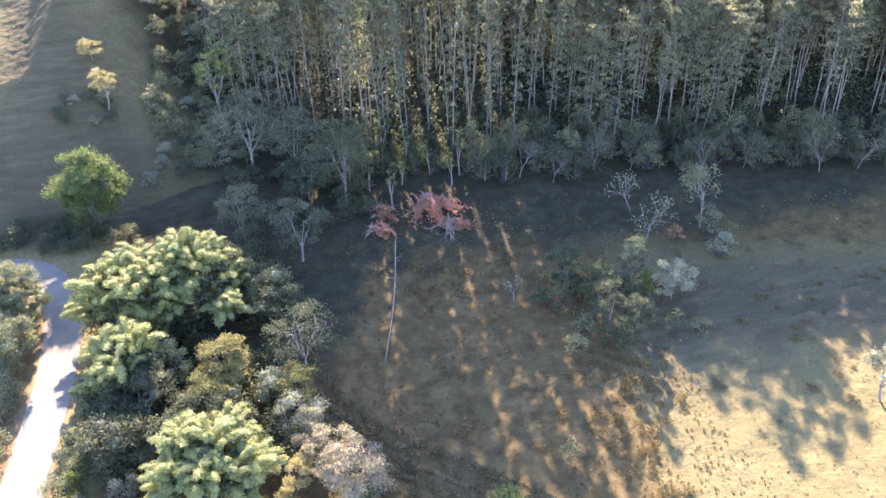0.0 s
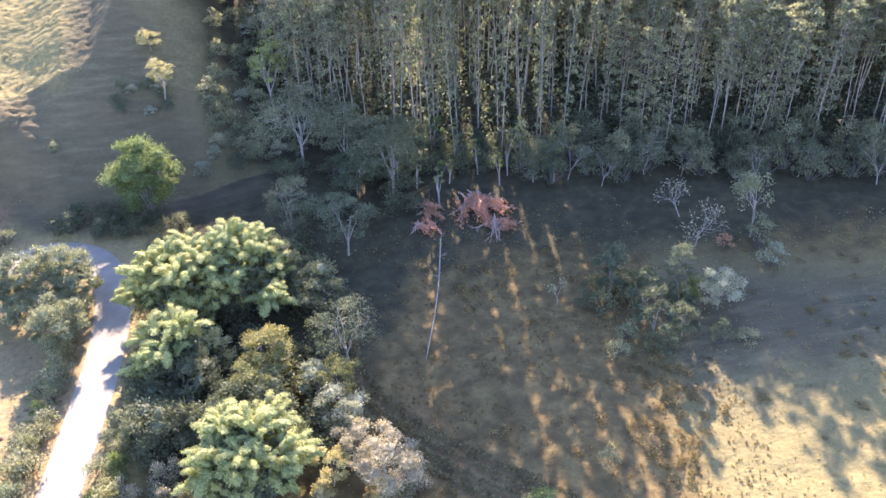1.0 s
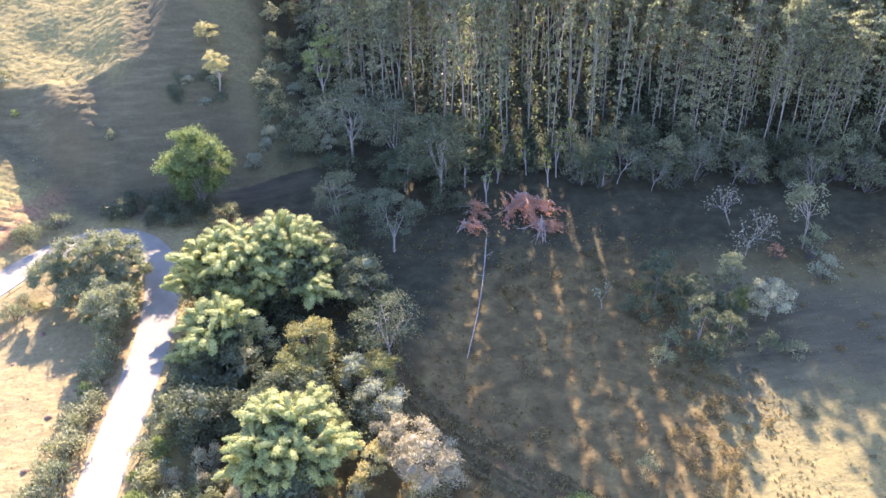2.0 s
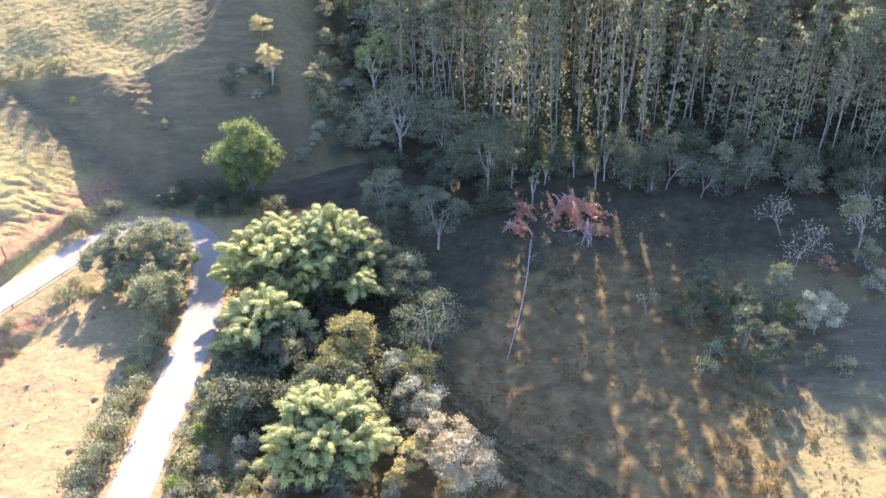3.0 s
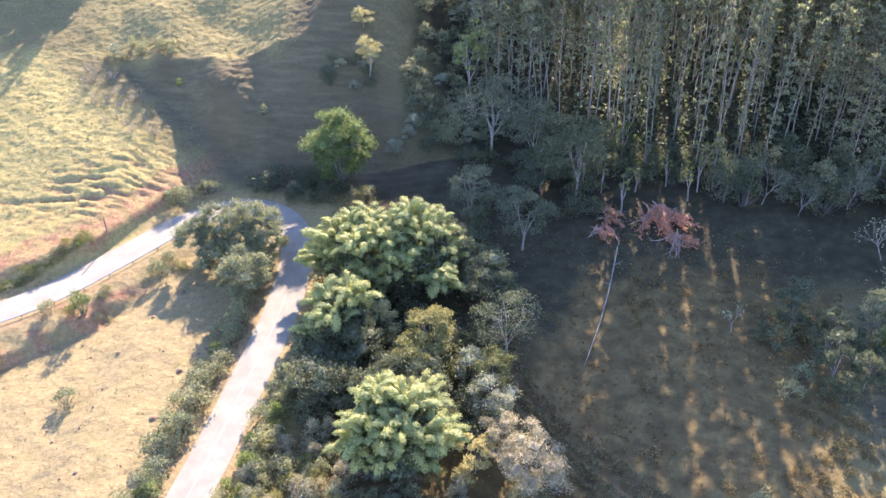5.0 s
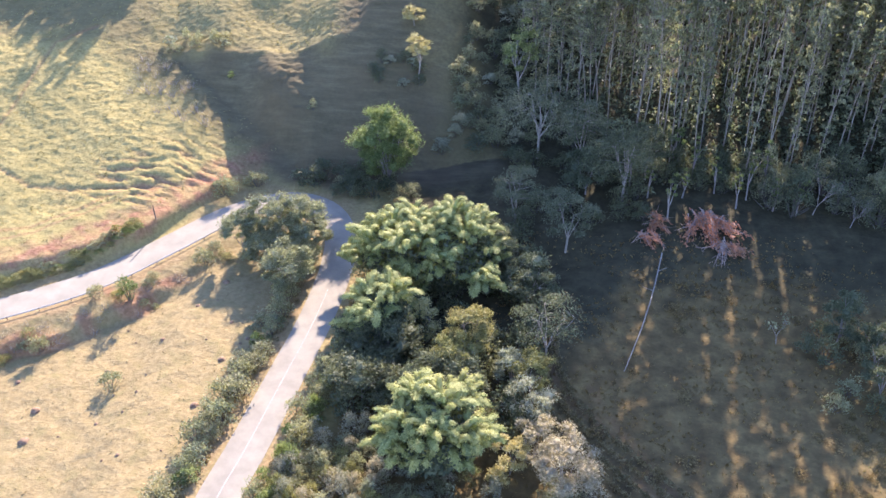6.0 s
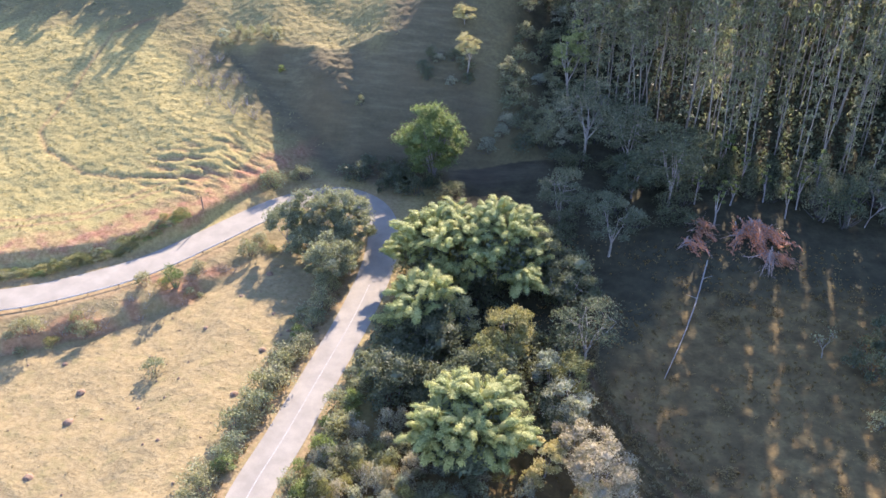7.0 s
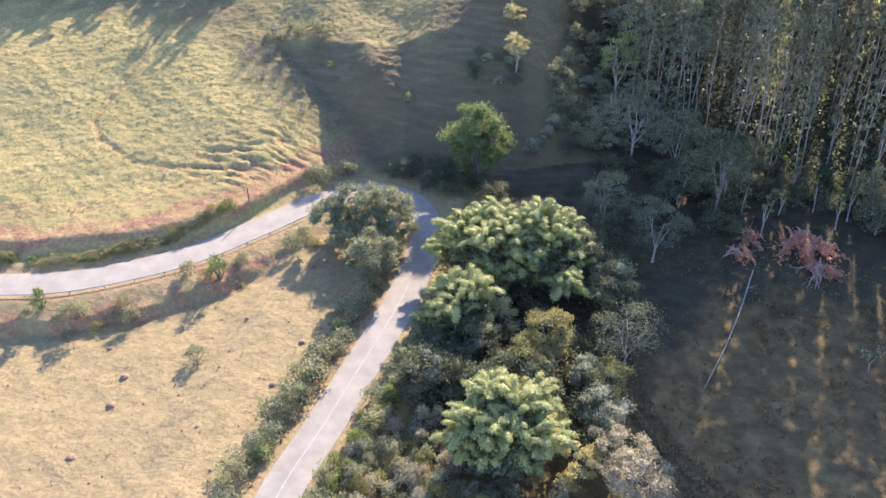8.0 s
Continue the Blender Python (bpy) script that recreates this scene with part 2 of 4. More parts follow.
def heights(x, y, fine=True):
    """The lie of the land."""
    x, y = np.atleast_1d(np.asarray(x, float)), np.atleast_1d(np.asarray(y, float))
    s = (y - np.interp(x, BASE_X, BASE_Y)) * 0.95
    soft = 4.0
    up = soft * np.log1p(np.exp(np.clip(s / soft, -30, 30))) + np.where(s > 30 * soft, 0, 0)
    up = np.where(s > 100, s, up)
    far = 200 + 60 * np.tanh((up - 200) / 60)
    up = np.where(up > 200, far, up)
    # a spur: gently rounded to the left, a steep face below a brow to the right, woodland slope beyond
    base = np.interp(x, BASE_X, BASE_Y)
    y1 = np.maximum(base, FOOT_Y + FOOT_K * (FOOT_X - x) + 1.0 * wave(x, y, 9, 2.0))
    y2 = np.maximum(np.interp(x, (-70, -48, -33, -24), BROW_Y) + 1.2 * wave(x, y, 7, 6.0), y1)
    low = (np.minimum(y, y1) - base) * 0.95
    low = np.where(low > 100, low, soft * np.log1p(np.exp(np.clip(low / soft, -30, 30))))
    z = 0.24 * low + 0.71 * (np.clip(y, y1, y2) - y1) + 0.27 * np.clip(y - y2, 0, 150)
    z = z + 3.5 * np.exp(-((x + 45.5 + 0.3 * (y - 138)) / 4.5) ** 2) * ramp01(y, 127, 137) * (1 - ramp01(y, 139, 149))
    face = ramp01(y, y1 - 1, y1 + 1.5) * (1 - ramp01(y, y2 - 1.5, y2 + 0.5))
    wood = 0.28 * up
    v = ramp01(x, -20, 2)
    z = z * (1 - v) + wood * v
    d, side = road_distance(x, y)
    # cutting above the upper leg, the meadow a little lower inside the bend
    z += 1.5 * ramp01(s, -2.2, 0.6) * ramp01(-x, 44, 52)
    rag = wave(x, y, 3.1, 8.0)
    inside = ramp01(-x, 27, 36) * ramp01(-s, 4, 12)
    z -= inside * np.where(side < 0, 1, 0) * (0.9 * ramp01(d, 3.5, 8) + 1.7 * ramp01(-x, 46, 54) * ramp01(d + 1.1 * rag, 7.4, 8.7))
    z += 0.03 * np.clip(y - 95, -40, 40) * ramp01(x, -20, 5)
    z += 0.8 * wave(x, y, 14, 0.4) * ramp01(d, 5, 20)
    if fine:
        off = ramp01(d, 3.0, 6.0)
        hill = ramp01(s, 2, 10)
        z += off * (0.12 * wave(x, y, 1.9, 1.0) + 0.05 * wave(x, y, 0.6, 2.0) + 0.03 * wave(x, y, 0.25, 6.0))
        # cattle steps along the slope
        ph = (s + 1.6 * wave(x, y, 9, 3.0) + 0.6 * wave(x, y, 2.4, 5.0) + 0.62 * wave(x, y, 0.75, 2.5)) * 2 * math.pi / 1.75
        lit = np.exp(-((x + 44 + 0.25 * (y - 138)) / 4.0) ** 2 - ((y - 140) / 8.5) ** 2)
        z += hill * (np.sin(ph) + 0.4 * np.sin(2 * ph)) * np.clip(0.45 + 0.75 * wave(x, y, 1.3, 7.0), 0.05, 1.1) * ramp01(-x, -30, 0) * (0.10 * (1 - face) + 0.02 * face + 0.22 * lit) * (0.12 + 0.88 * ramp01(x, -74, -58))
        # low grass hummocks
        hum = np.clip(wave(x * 0.8, y, 0.24, 9.0) + 0.45 * wave(x, y, 0.8, 4.0), 0, 1.2)
        z += hill * (1 - 0.7 * face) * (0.26 * hum + 0.05 * wave(x, y, 0.55, 4.0)) * ramp01(-x, -10, 20)
        z += hill * lit * 0.55 * np.clip(wave(x * 0.5, y, 0.2, 8.0) + 0.35 * wave(x, y, 0.7, 2.2), 0, 1.2)
    # cattle trail on the hill and wheel ruts in the field
        trail = line_distance(x, y, TRAIL)
        z -= 0.24 * np.exp(-(trail / 0.38) ** 2)
        scar = np.exp(-((x + 59 - 0.75 * (y - 119)) / 8.0) ** 2 - ((y - 117) / 8.0) ** 2)
        z -= 0.45 * scar * ramp01(wave(x * 0.5, y * 1.7, 1.1, 9.0), 0.0, 0.35) * ramp01(d, 6, 9)
        for off_x, deep in ((0.0, 0.34), (1.7, 0.30), (4.2, 0.24), (6.3, 0.22)):
            z -= deep * np.exp(-((x - off_x - np.interp(y, RUT_Y, RUT_X)) / 0.5) ** 2) * ramp01(y, 54, 60) * (1 - ramp01(y, 82, 88))
    flat = 1 - ramp01(d, 2.6, 4.2)
    z = z * (1 - flat) + flat * 0.0
    return z


def ground_z(x, y):
    return float(heights(x, y)[0])


def mesh_of(name, verts, faces, material, smooth=False):
    me = bpy.data.meshes.new(name)
    me.from_pydata(verts, [], faces)
    me.materials.append(material)
    if smooth:
        me.polygons.foreach_set("use_smooth", [True] * len(me.polygons))
    return me


def grid_lines(lo, hi, step, reach):
    mid = list(np.arange(lo, hi + step / 2, step))
    out, g = [], step
    e = mid[-1]
    while e < reach:
        g *= 1.22
        e += g
        out.append(e)
    low, g, e = [], step, mid[0]
    while e > -reach:
        g *= 1.22
        e -= g
        low.append(e)
    return np.array(low[::-1] + mid + out)


def build_ground():
    xs, ys = grid_lines(-145, 120, 0.75, 3000), grid_lines(44, 205, 0.5, 3000)
    keep = ((xs < -110) | (xs > -28)) & ((xs < -8) | (xs > 44))
    xs = np.unique(np.round(np.concatenate([xs[keep], np.arange(-110, -28, 0.45), np.arange(-8, 44, 0.42)]), 3))
    ys = np.unique(np.round(np.concatenate([ys[(ys < 50) | (ys > 178)], np.arange(50, 118, 0.4), np.arange(118, 178.01, 0.32)]), 3))
    gx, gy = np.meshgrid(xs, ys)
    fx, fy = gx.ravel(), gy.ravel()
    z = heights(fx, fy)
    w, n = len(xs), len(ys)
    idx = np.arange(w * n).reshape(n, w)
    quads = np.stack([idx[:-1, :-1], idx[:-1, 1:], idx[1:, 1:], idx[1:, :-1]], -1).reshape(-1, 4)
    me = bpy.data.meshes.new("ground")
    me.vertices.add(len(fx))
    me.vertices.foreach_set("co", np.stack([fx, fy, z], 1).astype(np.float32).ravel())
    me.loops.add(quads.size)
    me.loops.foreach_set("vertex_index", quads.astype(np.int32).ravel())
    me.polygons.add(len(quads))
    me.polygons.foreach_set("loop_start", np.arange(0, quads.size, 4, dtype=np.int32))
    me.polygons.foreach_set("use_smooth", np.ones(len(quads), bool))
    me.update(calc_edges=True)
    d, side = road_distance(fx, fy)
    s = (fy - np.interp(fx, BASE_X, BASE_Y)) * 0.95
    jit = wave(fx, fy, 2.2, 4.0)
    dry = ramp01(-s + 3 * jit, 0, 6) * ramp01(-fx, 22, 30)
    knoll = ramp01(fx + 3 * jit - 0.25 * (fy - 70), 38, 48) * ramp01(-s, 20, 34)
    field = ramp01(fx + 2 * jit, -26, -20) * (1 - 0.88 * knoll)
    # bare marks painted shade: steep face, then upper pasture, then the knoll
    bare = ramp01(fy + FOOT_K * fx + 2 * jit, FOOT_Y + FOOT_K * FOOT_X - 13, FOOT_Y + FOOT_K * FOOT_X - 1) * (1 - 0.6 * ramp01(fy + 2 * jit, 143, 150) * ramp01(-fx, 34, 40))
    # hill foot takes the field's dark tone, which paints its shade
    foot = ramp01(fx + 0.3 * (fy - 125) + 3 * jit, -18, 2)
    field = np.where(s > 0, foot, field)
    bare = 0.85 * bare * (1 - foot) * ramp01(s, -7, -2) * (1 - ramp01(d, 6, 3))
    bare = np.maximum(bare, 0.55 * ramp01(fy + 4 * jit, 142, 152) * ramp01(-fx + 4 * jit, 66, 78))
    bare = np.maximum(bare, (0.40 + 0.5 * ramp01(fy + 3 * jit, 62, 76)) * knoll)
    bank_top = np.interp(fx, (-100, -76, -66, -56, -46), (4.2, 4.6, 8.0, 9.0, 6.0))
    soil = ramp01(-fx, 44, 50) * ramp01(s + 0.5 * jit, -1.5, 0.0) * (1 - ramp01(s + 1.6 * jit, bank_top - 2.0, bank_top)) * (0.8 + 0.2 * ramp01(jit, -0.4, 0.3))
    soil = soil * (0.45 + 0.55 * ramp01(wave(fx, fy, 1.3, 3.0) + 0.6 * wave(fx, fy, 0.5, 7.0), -0.5, 0.5))
    rag = wave(fx, fy, 3.1, 8.0)
    gully = (1 - ramp01(np.abs(d + 1.1 * rag - 7.6), 0.8, 2.2)) * ramp01(-fx, 46, 54) * np.where((side < 0) & (s < 0), 1, 0)
    soil = np.maximum(soil, 0.75 * gully * ramp01(jit, -0.5, 0.3))
    soil = np.maximum(soil, 0.25 * (1 - ramp01(np.abs(d - 3.6) + 0.6 * jit, 0.3, 1.3)) * (1 - ramp01(fy, 98, 106)))
    scar = np.exp(-((fx + 59 - 0.75 * (fy - 119)) / 8.0) ** 2 - ((fy - 117) / 8.0) ** 2)
    soil = np.maximum(soil, 0.85 * scar * ramp01(wave(fx * 0.5, fy * 1.7, 1.1, 9.0), 0.0, 0.5))
    soil = np.maximum(soil, 0.45 * np.exp(-(line_distance(fx, fy, TRAIL) / 0.34) ** 2))
    track = np.exp(-((s - bank_top - 1.6 + 0.4 * jit) / 0.35) ** 2) + np.exp(-((s - bank_top - 3.4 + 0.4 * jit) / 0.35) ** 2)
    soil = np.maximum(soil, 0.55 * track * ramp01(-fx, 62, 68))
    for rut in RUTS:
        soil = np.maximum(soil, 0.2 * np.exp(-(line_distance(fx, fy, rut) / 0.55) ** 2) * ramp01(jit, -0.7, 0.2))
    for px, py in ((-53, 95.5), (-60, 91)):
        soil = np.maximum(soil, np.exp(-((fx - px) ** 2 + (fy - py) ** 2) / 6) * ramp01(jit, -0.4, 0.3))
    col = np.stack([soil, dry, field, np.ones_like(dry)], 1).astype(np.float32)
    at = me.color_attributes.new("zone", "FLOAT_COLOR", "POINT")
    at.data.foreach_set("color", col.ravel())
    # worn holds how much shade is painted into the ground colour
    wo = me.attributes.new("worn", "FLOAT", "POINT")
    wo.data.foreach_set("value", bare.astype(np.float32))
    # ground before the stand, darkened to paint its shade; wheel ruts share it
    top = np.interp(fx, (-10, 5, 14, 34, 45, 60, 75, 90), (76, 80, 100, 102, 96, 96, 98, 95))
    shade_rut_mask = ramp01(fy - top + 4 * jit, -5, 5)
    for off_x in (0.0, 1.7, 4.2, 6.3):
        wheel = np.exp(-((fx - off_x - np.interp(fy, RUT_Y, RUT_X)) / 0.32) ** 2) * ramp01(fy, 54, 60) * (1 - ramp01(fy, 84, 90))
        shade_rut_mask = np.maximum(shade_rut_mask, 0.6 * wheel)
    lu = me.attributes.new("shade_rut_tone", "FLOAT", "POINT")
    lu.data.foreach_set("value", shade_rut_mask.astype(np.float32))
    me.materials.append(GROUND)
    return tagged(new("ground", me), "rolling pasture with dry grass, red soil and a shaded field", "ground", kind="structure")


build_ground()


def ribbon(name, line, offset, half, z, material, camber=0.0):
    verts, faces = [], []
    for i, (x, y) in enumerate(line):
        a, b = line[max(i - 1, 0)], line[min(i + 1, len(line) - 1)]
        t = Vector((b[0] - a[0], b[1] - a[1])).normalized()
        nx, ny = -t.y, t.x
        for k in range(5):
            u = (k - 2) / 2
            w = offset + u * half
            verts.append((x + nx * w, y + ny * w, z + camber * (1 - u * u)))
        if i:
            o = 5 * (i - 1)
            faces += [(o + k, o + k + 1, o + k + 6, o + k + 5) for k in range(4)]
    return mesh_of(name, verts, [f[::-1] for f in faces], material, True)


road = tagged(new("road", ribbon("road", ROAD_LINE, 0, 2.5, 0.06, ROAD, 0.06)), "pale worn asphalt country road with a sharp bend", "road", kind="structure")


# ------------------------------------------------------------------ builders for plants
def part(name, me, parent, label="", kind=""):
    ob = new(name, me)
    ob.parent = parent
    return tagged(ob, label, kind=kind)


def thing(name, label, category, group=""):
    return tagged(new(name), label, category, group)


class Tubes:
    """Collects tapered round limbs into one mesh."""

    def __init__(self):
        self.v, self.f = [], []

    def add(self, pts, radii, sides=6):
        base = len(self.v)
        up = Vector((0.3, 0.2, 1)).normalized()
        for i, (p, r) in enumerate(zip(pts, radii)):
            d = (pts[min(i + 1, len(pts) - 1)] - pts[max(i - 1, 0)]).normalized()
            a = d.cross(up if abs(d.dot(up)) < 0.95 else Vector((1, 0, 0))).normalized()
            b = d.cross(a)
            for k in range(sides):
                an = 2 * math.pi * k / sides
                self.v.append(p + (a * math.cos(an) + b * math.sin(an)) * r)
            if i:
                o = base + sides * (i - 1)
                for k in range(sides):
                    k2 = (k + 1) % sides
                    self.f.append((o + k, o + k2, o + sides + k2, o + sides + k))
        self.f.append(tuple(range(base, base + sides)))
        self.f.append(tuple(range(len(self.v) - sides, len(self.v)))[::-1])

    def mesh(self, name, material):
        return mesh_of(name, [tuple(v) for v in self.v], self.f, material, True)


def limb(rng, start, way, length, bend=0.25, lift=0.1, n=5):
    """A wandering line of points."""
    p, d, out = Vector(start), Vector(way).normalized(), [Vector(start)]
    for _ in range(n):
        d = (d + Vector(rng.normal(0, bend, 3)) + Vector((0, 0, lift))).normalized()
        p = p + d * (length / n)
        out.append(p.copy())
    return out


def taper(r0, r1, n):
    return [r0 + (r1 - r0) * i / n for i in range(n + 1)]


def sprays(name, centers, sizes, axes, material, rng, aspect=0.55, fold=0.25, up=0.8):
    """Many small folded leaf sprays in one mesh: each is two triangles, with its long side along its axis."""
    n = len(centers)
    c, s, ax = np.asarray(centers), np.asarray(sizes)[:, None], np.asarray(axes)
    ax = ax / np.maximum(np.linalg.norm(ax, axis=1, keepdims=True), 1e-6)
    r = rng.normal(0, 1, (n, 3)) + (0, 0, up)
    side = np.cross(ax, r)
    side /= np.maximum(np.linalg.norm(side, axis=1, keepdims=True), 1e-6)
    nor = np.cross(ax, side)
    v = np.stack([c - ax * s * 0.5, c + side * s * aspect * 0.5 + nor * s * fold, c + ax * s * 0.5, c - side * s * aspect * 0.5 + nor * s * fold], 1)
    me = bpy.data.meshes.new(name)
    me.vertices.add(4 * n)
    me.vertices.foreach_set("co", v.astype(np.float32).ravel())
    b = np.arange(n)[:, None] * 4
    tri = np.concatenate([b + (0, 1, 2), b + (0, 2, 3)], 1).astype(np.int32)
    me.loops.add(6 * n)
    me.loops.foreach_set("vertex_index", tri.ravel())
    me.polygons.add(2 * n)
    me.polygons.foreach_set("loop_start", np.arange(0, 6 * n, 3, dtype=np.int32))
    me.update(calc_edges=True)
    me.materials.append(material)
    return me


def puff(rng, center, radius, n, flat=0.75, shell=0.55):
    """Points in a rough ball, thicker near its skin and on top."""
    d = rng.normal(0, 1, (n, 3))
    d /= np.linalg.norm(d, axis=1, keepdims=True)
    d[:, 2] = np.where(d[:, 2] < -0.2, -d[:, 2] * 0.6, d[:, 2])
    rad = radius * (shell + (1 - shell) * rng.random((n, 1)) ** 0.7) * (1 + 0.18 * rng.normal(0, 1, (n, 1)))
    p = np.asarray(center) + d * rad * (1, 1, flat)
    return p, d


ICO = bmesh.new()
bmesh.ops.create_icosphere(ICO, subdivisions=1, radius=1.0)
ICO_V = np.array([tuple(v.co) for v in ICO.verts])
ICO_F = [tuple(v.index for v in f.verts) for f in ICO.faces]
ICO.free()


def with_cores(me, cores, rng):
    """Adds an uneven dark heart to every leafy clump, so that no light falls straight through it."""
    bm = bmesh.new()
    bm.from_mesh(me)
    for c, q, flat in cores:
        k = q * (0.75 + 0.5 * rng.rand(len(ICO_V), 1))
        vs = [bm.verts.new(p) for p in np.asarray(c) + ICO_V * k * (1, 1, flat)]
        for f in ICO_F:
            bm.faces.new([vs[i] for i in f])
    bm.to_mesh(me)
    bm.free()
    return me


KINDS = []


class Kind:
    """One plant model; the first placing uses it, later ones copy it."""

    def __init__(self, root):
        self.root, self.used = root, False
        KINDS.append(self)

    def put(self, x, y, sx=1.0, sz=1.0, turn=0.0, sink=0.15, lean=(0, 0), label="", z=None):
        zz = (ground_z(x, y) if z is None else z) - sink
        m = Matrix.LocRotScale((x, y, zz), Euler((radians(lean[0]), radians(lean[1]), radians(turn))), (sx, sx, sz))
        if not self.used:
            self.used = True
            self.root.matrix_basis = m
            ob = self.root
        else:
            one = self.root.scale.copy()
            self.root.scale = (1, 1, 1)
            ob = copy_thing(self.root, m)
            self.root.scale = one
        if label:
            ob["label"] = label
        return ob


def broadleaf(seed, h, r, leaf, bark, label, clumps=26, per=70, size=0.5, base=0.3, open_=0.0, flat=0.75, name="broadleaf_tree", category="tree", group="", trunk_r=0.019):
    """A tree with a forked trunk, limbs and a crown of leafy clumps with gaps between them."""
    rng = np.random.RandomState(seed)
    root = thing(name, label, category, group)
    wood = Tubes()
    fork = h * base
    stem = limb(rng, (0, 0, -0.4), (rng.normal(0, 0.08), rng.normal(0, 0.08), 1), fork + 0.4, 0.06, 0.1, 4)
    r0 = h * trunk_r
    wood.add(stem, taper(r0, r0 * 0.75, 4), 8)
    cc = Vector((0, 0, h - (h - fork) * 0.5))
    half = (h - fork) * 0.5
    tips = []
    golden = 2.399963
    for i in range(clumps):
        u = (i + 0.5) / clumps
        zz = 1 - 1.55 * u
        a = i * golden + rng.normal(0, 0.35)
        k = math.sqrt(max(0.0, 1 - zz * zz)) * (0.58 + 0.44 * rng.rand())
        tips.append((cc + Vector((math.cos(a) * k * r, math.sin(a) * k * r, zz * half * 0.82 + rng.normal(0, 0.06) * h)), 0.33 * r * (0.6 + 0.8 * rng.rand())))
    main = max(4, clumps // 5)
    arms = []
    for i in range(main):
        a = 2 * math.pi * (i + 0.5 * rng.rand()) / main
        end = cc + Vector((math.cos(a) * r * 0.5, math.sin(a) * r * 0.5, half * (0.1 + 0.5 * rng.rand())))
        st = stem[-1] if i % 2 else stem[-2]
        pts = limb(rng, st, end - st, (end - st).length, 0.12, 0.03, 5)
        wood.add(pts, taper(r0 * 0.5, r0 * 0.16, 5), 6)
        arms.append(pts)
    for p, q in tips:
        near = min((v for pts in arms for v in pts[2:]), key=lambda v: (v - p).length)
        pts = limb(rng, near, p - near, (p - near).length, 0.12, 0.0, 3)
        wood.add(pts, taper(r0 * 0.17, r0 * 0.04, 3), 4)
    part("trunk", wood.mesh("trunk", bark), root)
    pos, axs, cores = [], [], []
    for p, q in tips:
        if rng.rand() < open_:
            continue
        if open_ < 0.12:
            cores.append((p, 0.5 * q, flat))
        n = int(2.6 * per * (0.6 + 0.8 * rng.rand()))
        c, d = puff(rng, p, q, n, flat)
        pos.append(c)
        axs.append(d + rng.normal(0, 0.7, (n, 3)))
    pos, axs = np.concatenate(pos), np.concatenate(axs)
    part("crown", with_cores(sprays("crown", pos, 0.68 * size * (0.6 + 0.8 * rng.rand(len(pos))), axs, leaf, rng), cores, rng), root)
    return Kind(root)


def shrub(seed, h, r, leaf, label, clumps=9, per=55, size=0.35, bark=None, name="shrub", category="shrub", group="", flat=0.8):
    """A bush: several stems from the ground and leafy clumps of uneven height."""
    rng = np.random.RandomState(seed)
    root = thing(name, label, category, group)
    wood, pos, axs = Tubes(), [], []
    for i in range(clumps):
        a, k = i * 2.4 + rng.normal(0, 0.4), math.sqrt((i + 0.3) / clumps)
        z = h * (0.86 - 0.62 * k * k) * (0.75 + 0.4 * rng.rand())
        p = Vector((math.cos(a) * k * r * 0.75, math.sin(a) * k * r * 0.75, max(z, 0.16 * h)))
        pts = limb(rng, (0.1 * p.x, 0.1 * p.y, -0.3), p, p.length + 0.3, 0.1, 0.02, 4)
        wood.add(pts, taper(0.018 * h + 0.015, 0.012, 4), 4)
        n = int(1.2 * per * (0.6 + 0.8 * rng.rand()))
        c, d = puff(rng, p, 0.40 * r * (0.7 + 0.6 * rng.rand()) + 0.1, n, flat, 0.4)
        pos.append(c)
        axs.append(d + rng.normal(0, 0.7, (n, 3)))
    part("stem", wood.mesh("stem", bark or BARK_DARK), root)
    pos, axs = np.concatenate(pos), np.concatenate(axs)
    part("foliage", sprays("foliage", pos, 0.74 * size * (0.6 + 0.8 * rng.rand(len(pos))), axs, leaf, rng), root)
    return Kind(root)


def bare_tree(seed, h, r, bark, label, forks=4, leaf=None, n_leaf=0, name="bare_tree"):
    """A leafless or nearly leafless tree: a stem that forks again and again."""
    rng = np.random.RandomState(seed)
    root = thing(name, label, "tree")
    wood, tips = Tubes(), []

    def grow(st, way, length, rad, depth):
        pts = limb(rng, st, way, length, 0.10, 0.05, 4)
        wood.add(pts, taper(rad, rad * 0.7, 4), 6 if depth > 2 else 4)
        if depth == 0:
            tips.append(pts[-1])
            return
        for k in range(3 if rng.rand() < 0.6 else 2):
            d = (pts[-1] - pts[-2]).normalized() + Vector(rng.normal(0, 0.75, 3)) * (0.25 + r / h) + Vector((0, 0, 0.1))
            grow(pts[-1 - k % 2], d, length * (0.66 + 0.22 * rng.rand()), rad * 0.62, depth - 1)

    grow(Vector((0, 0, -0.4)), Vector((rng.normal(0, 0.06), rng.normal(0, 0.06), 1)), h * 0.30, h * 0.012, forks)
    part("trunk", wood.mesh("trunk", bark), root)
    if leaf:
        pick = [tips[i] for i in rng.randint(0, len(tips), n_leaf)]
        pos = np.array([tuple(p) for p in pick]) + rng.normal(0, 0.35, (n_leaf, 3))
        part("crown", sprays("crown", pos, 0.35 * (0.6 + 0.8 * rng.rand(n_leaf)), rng.normal(0, 1, (n_leaf, 3)), leaf, rng), root)
    return Kind(root)


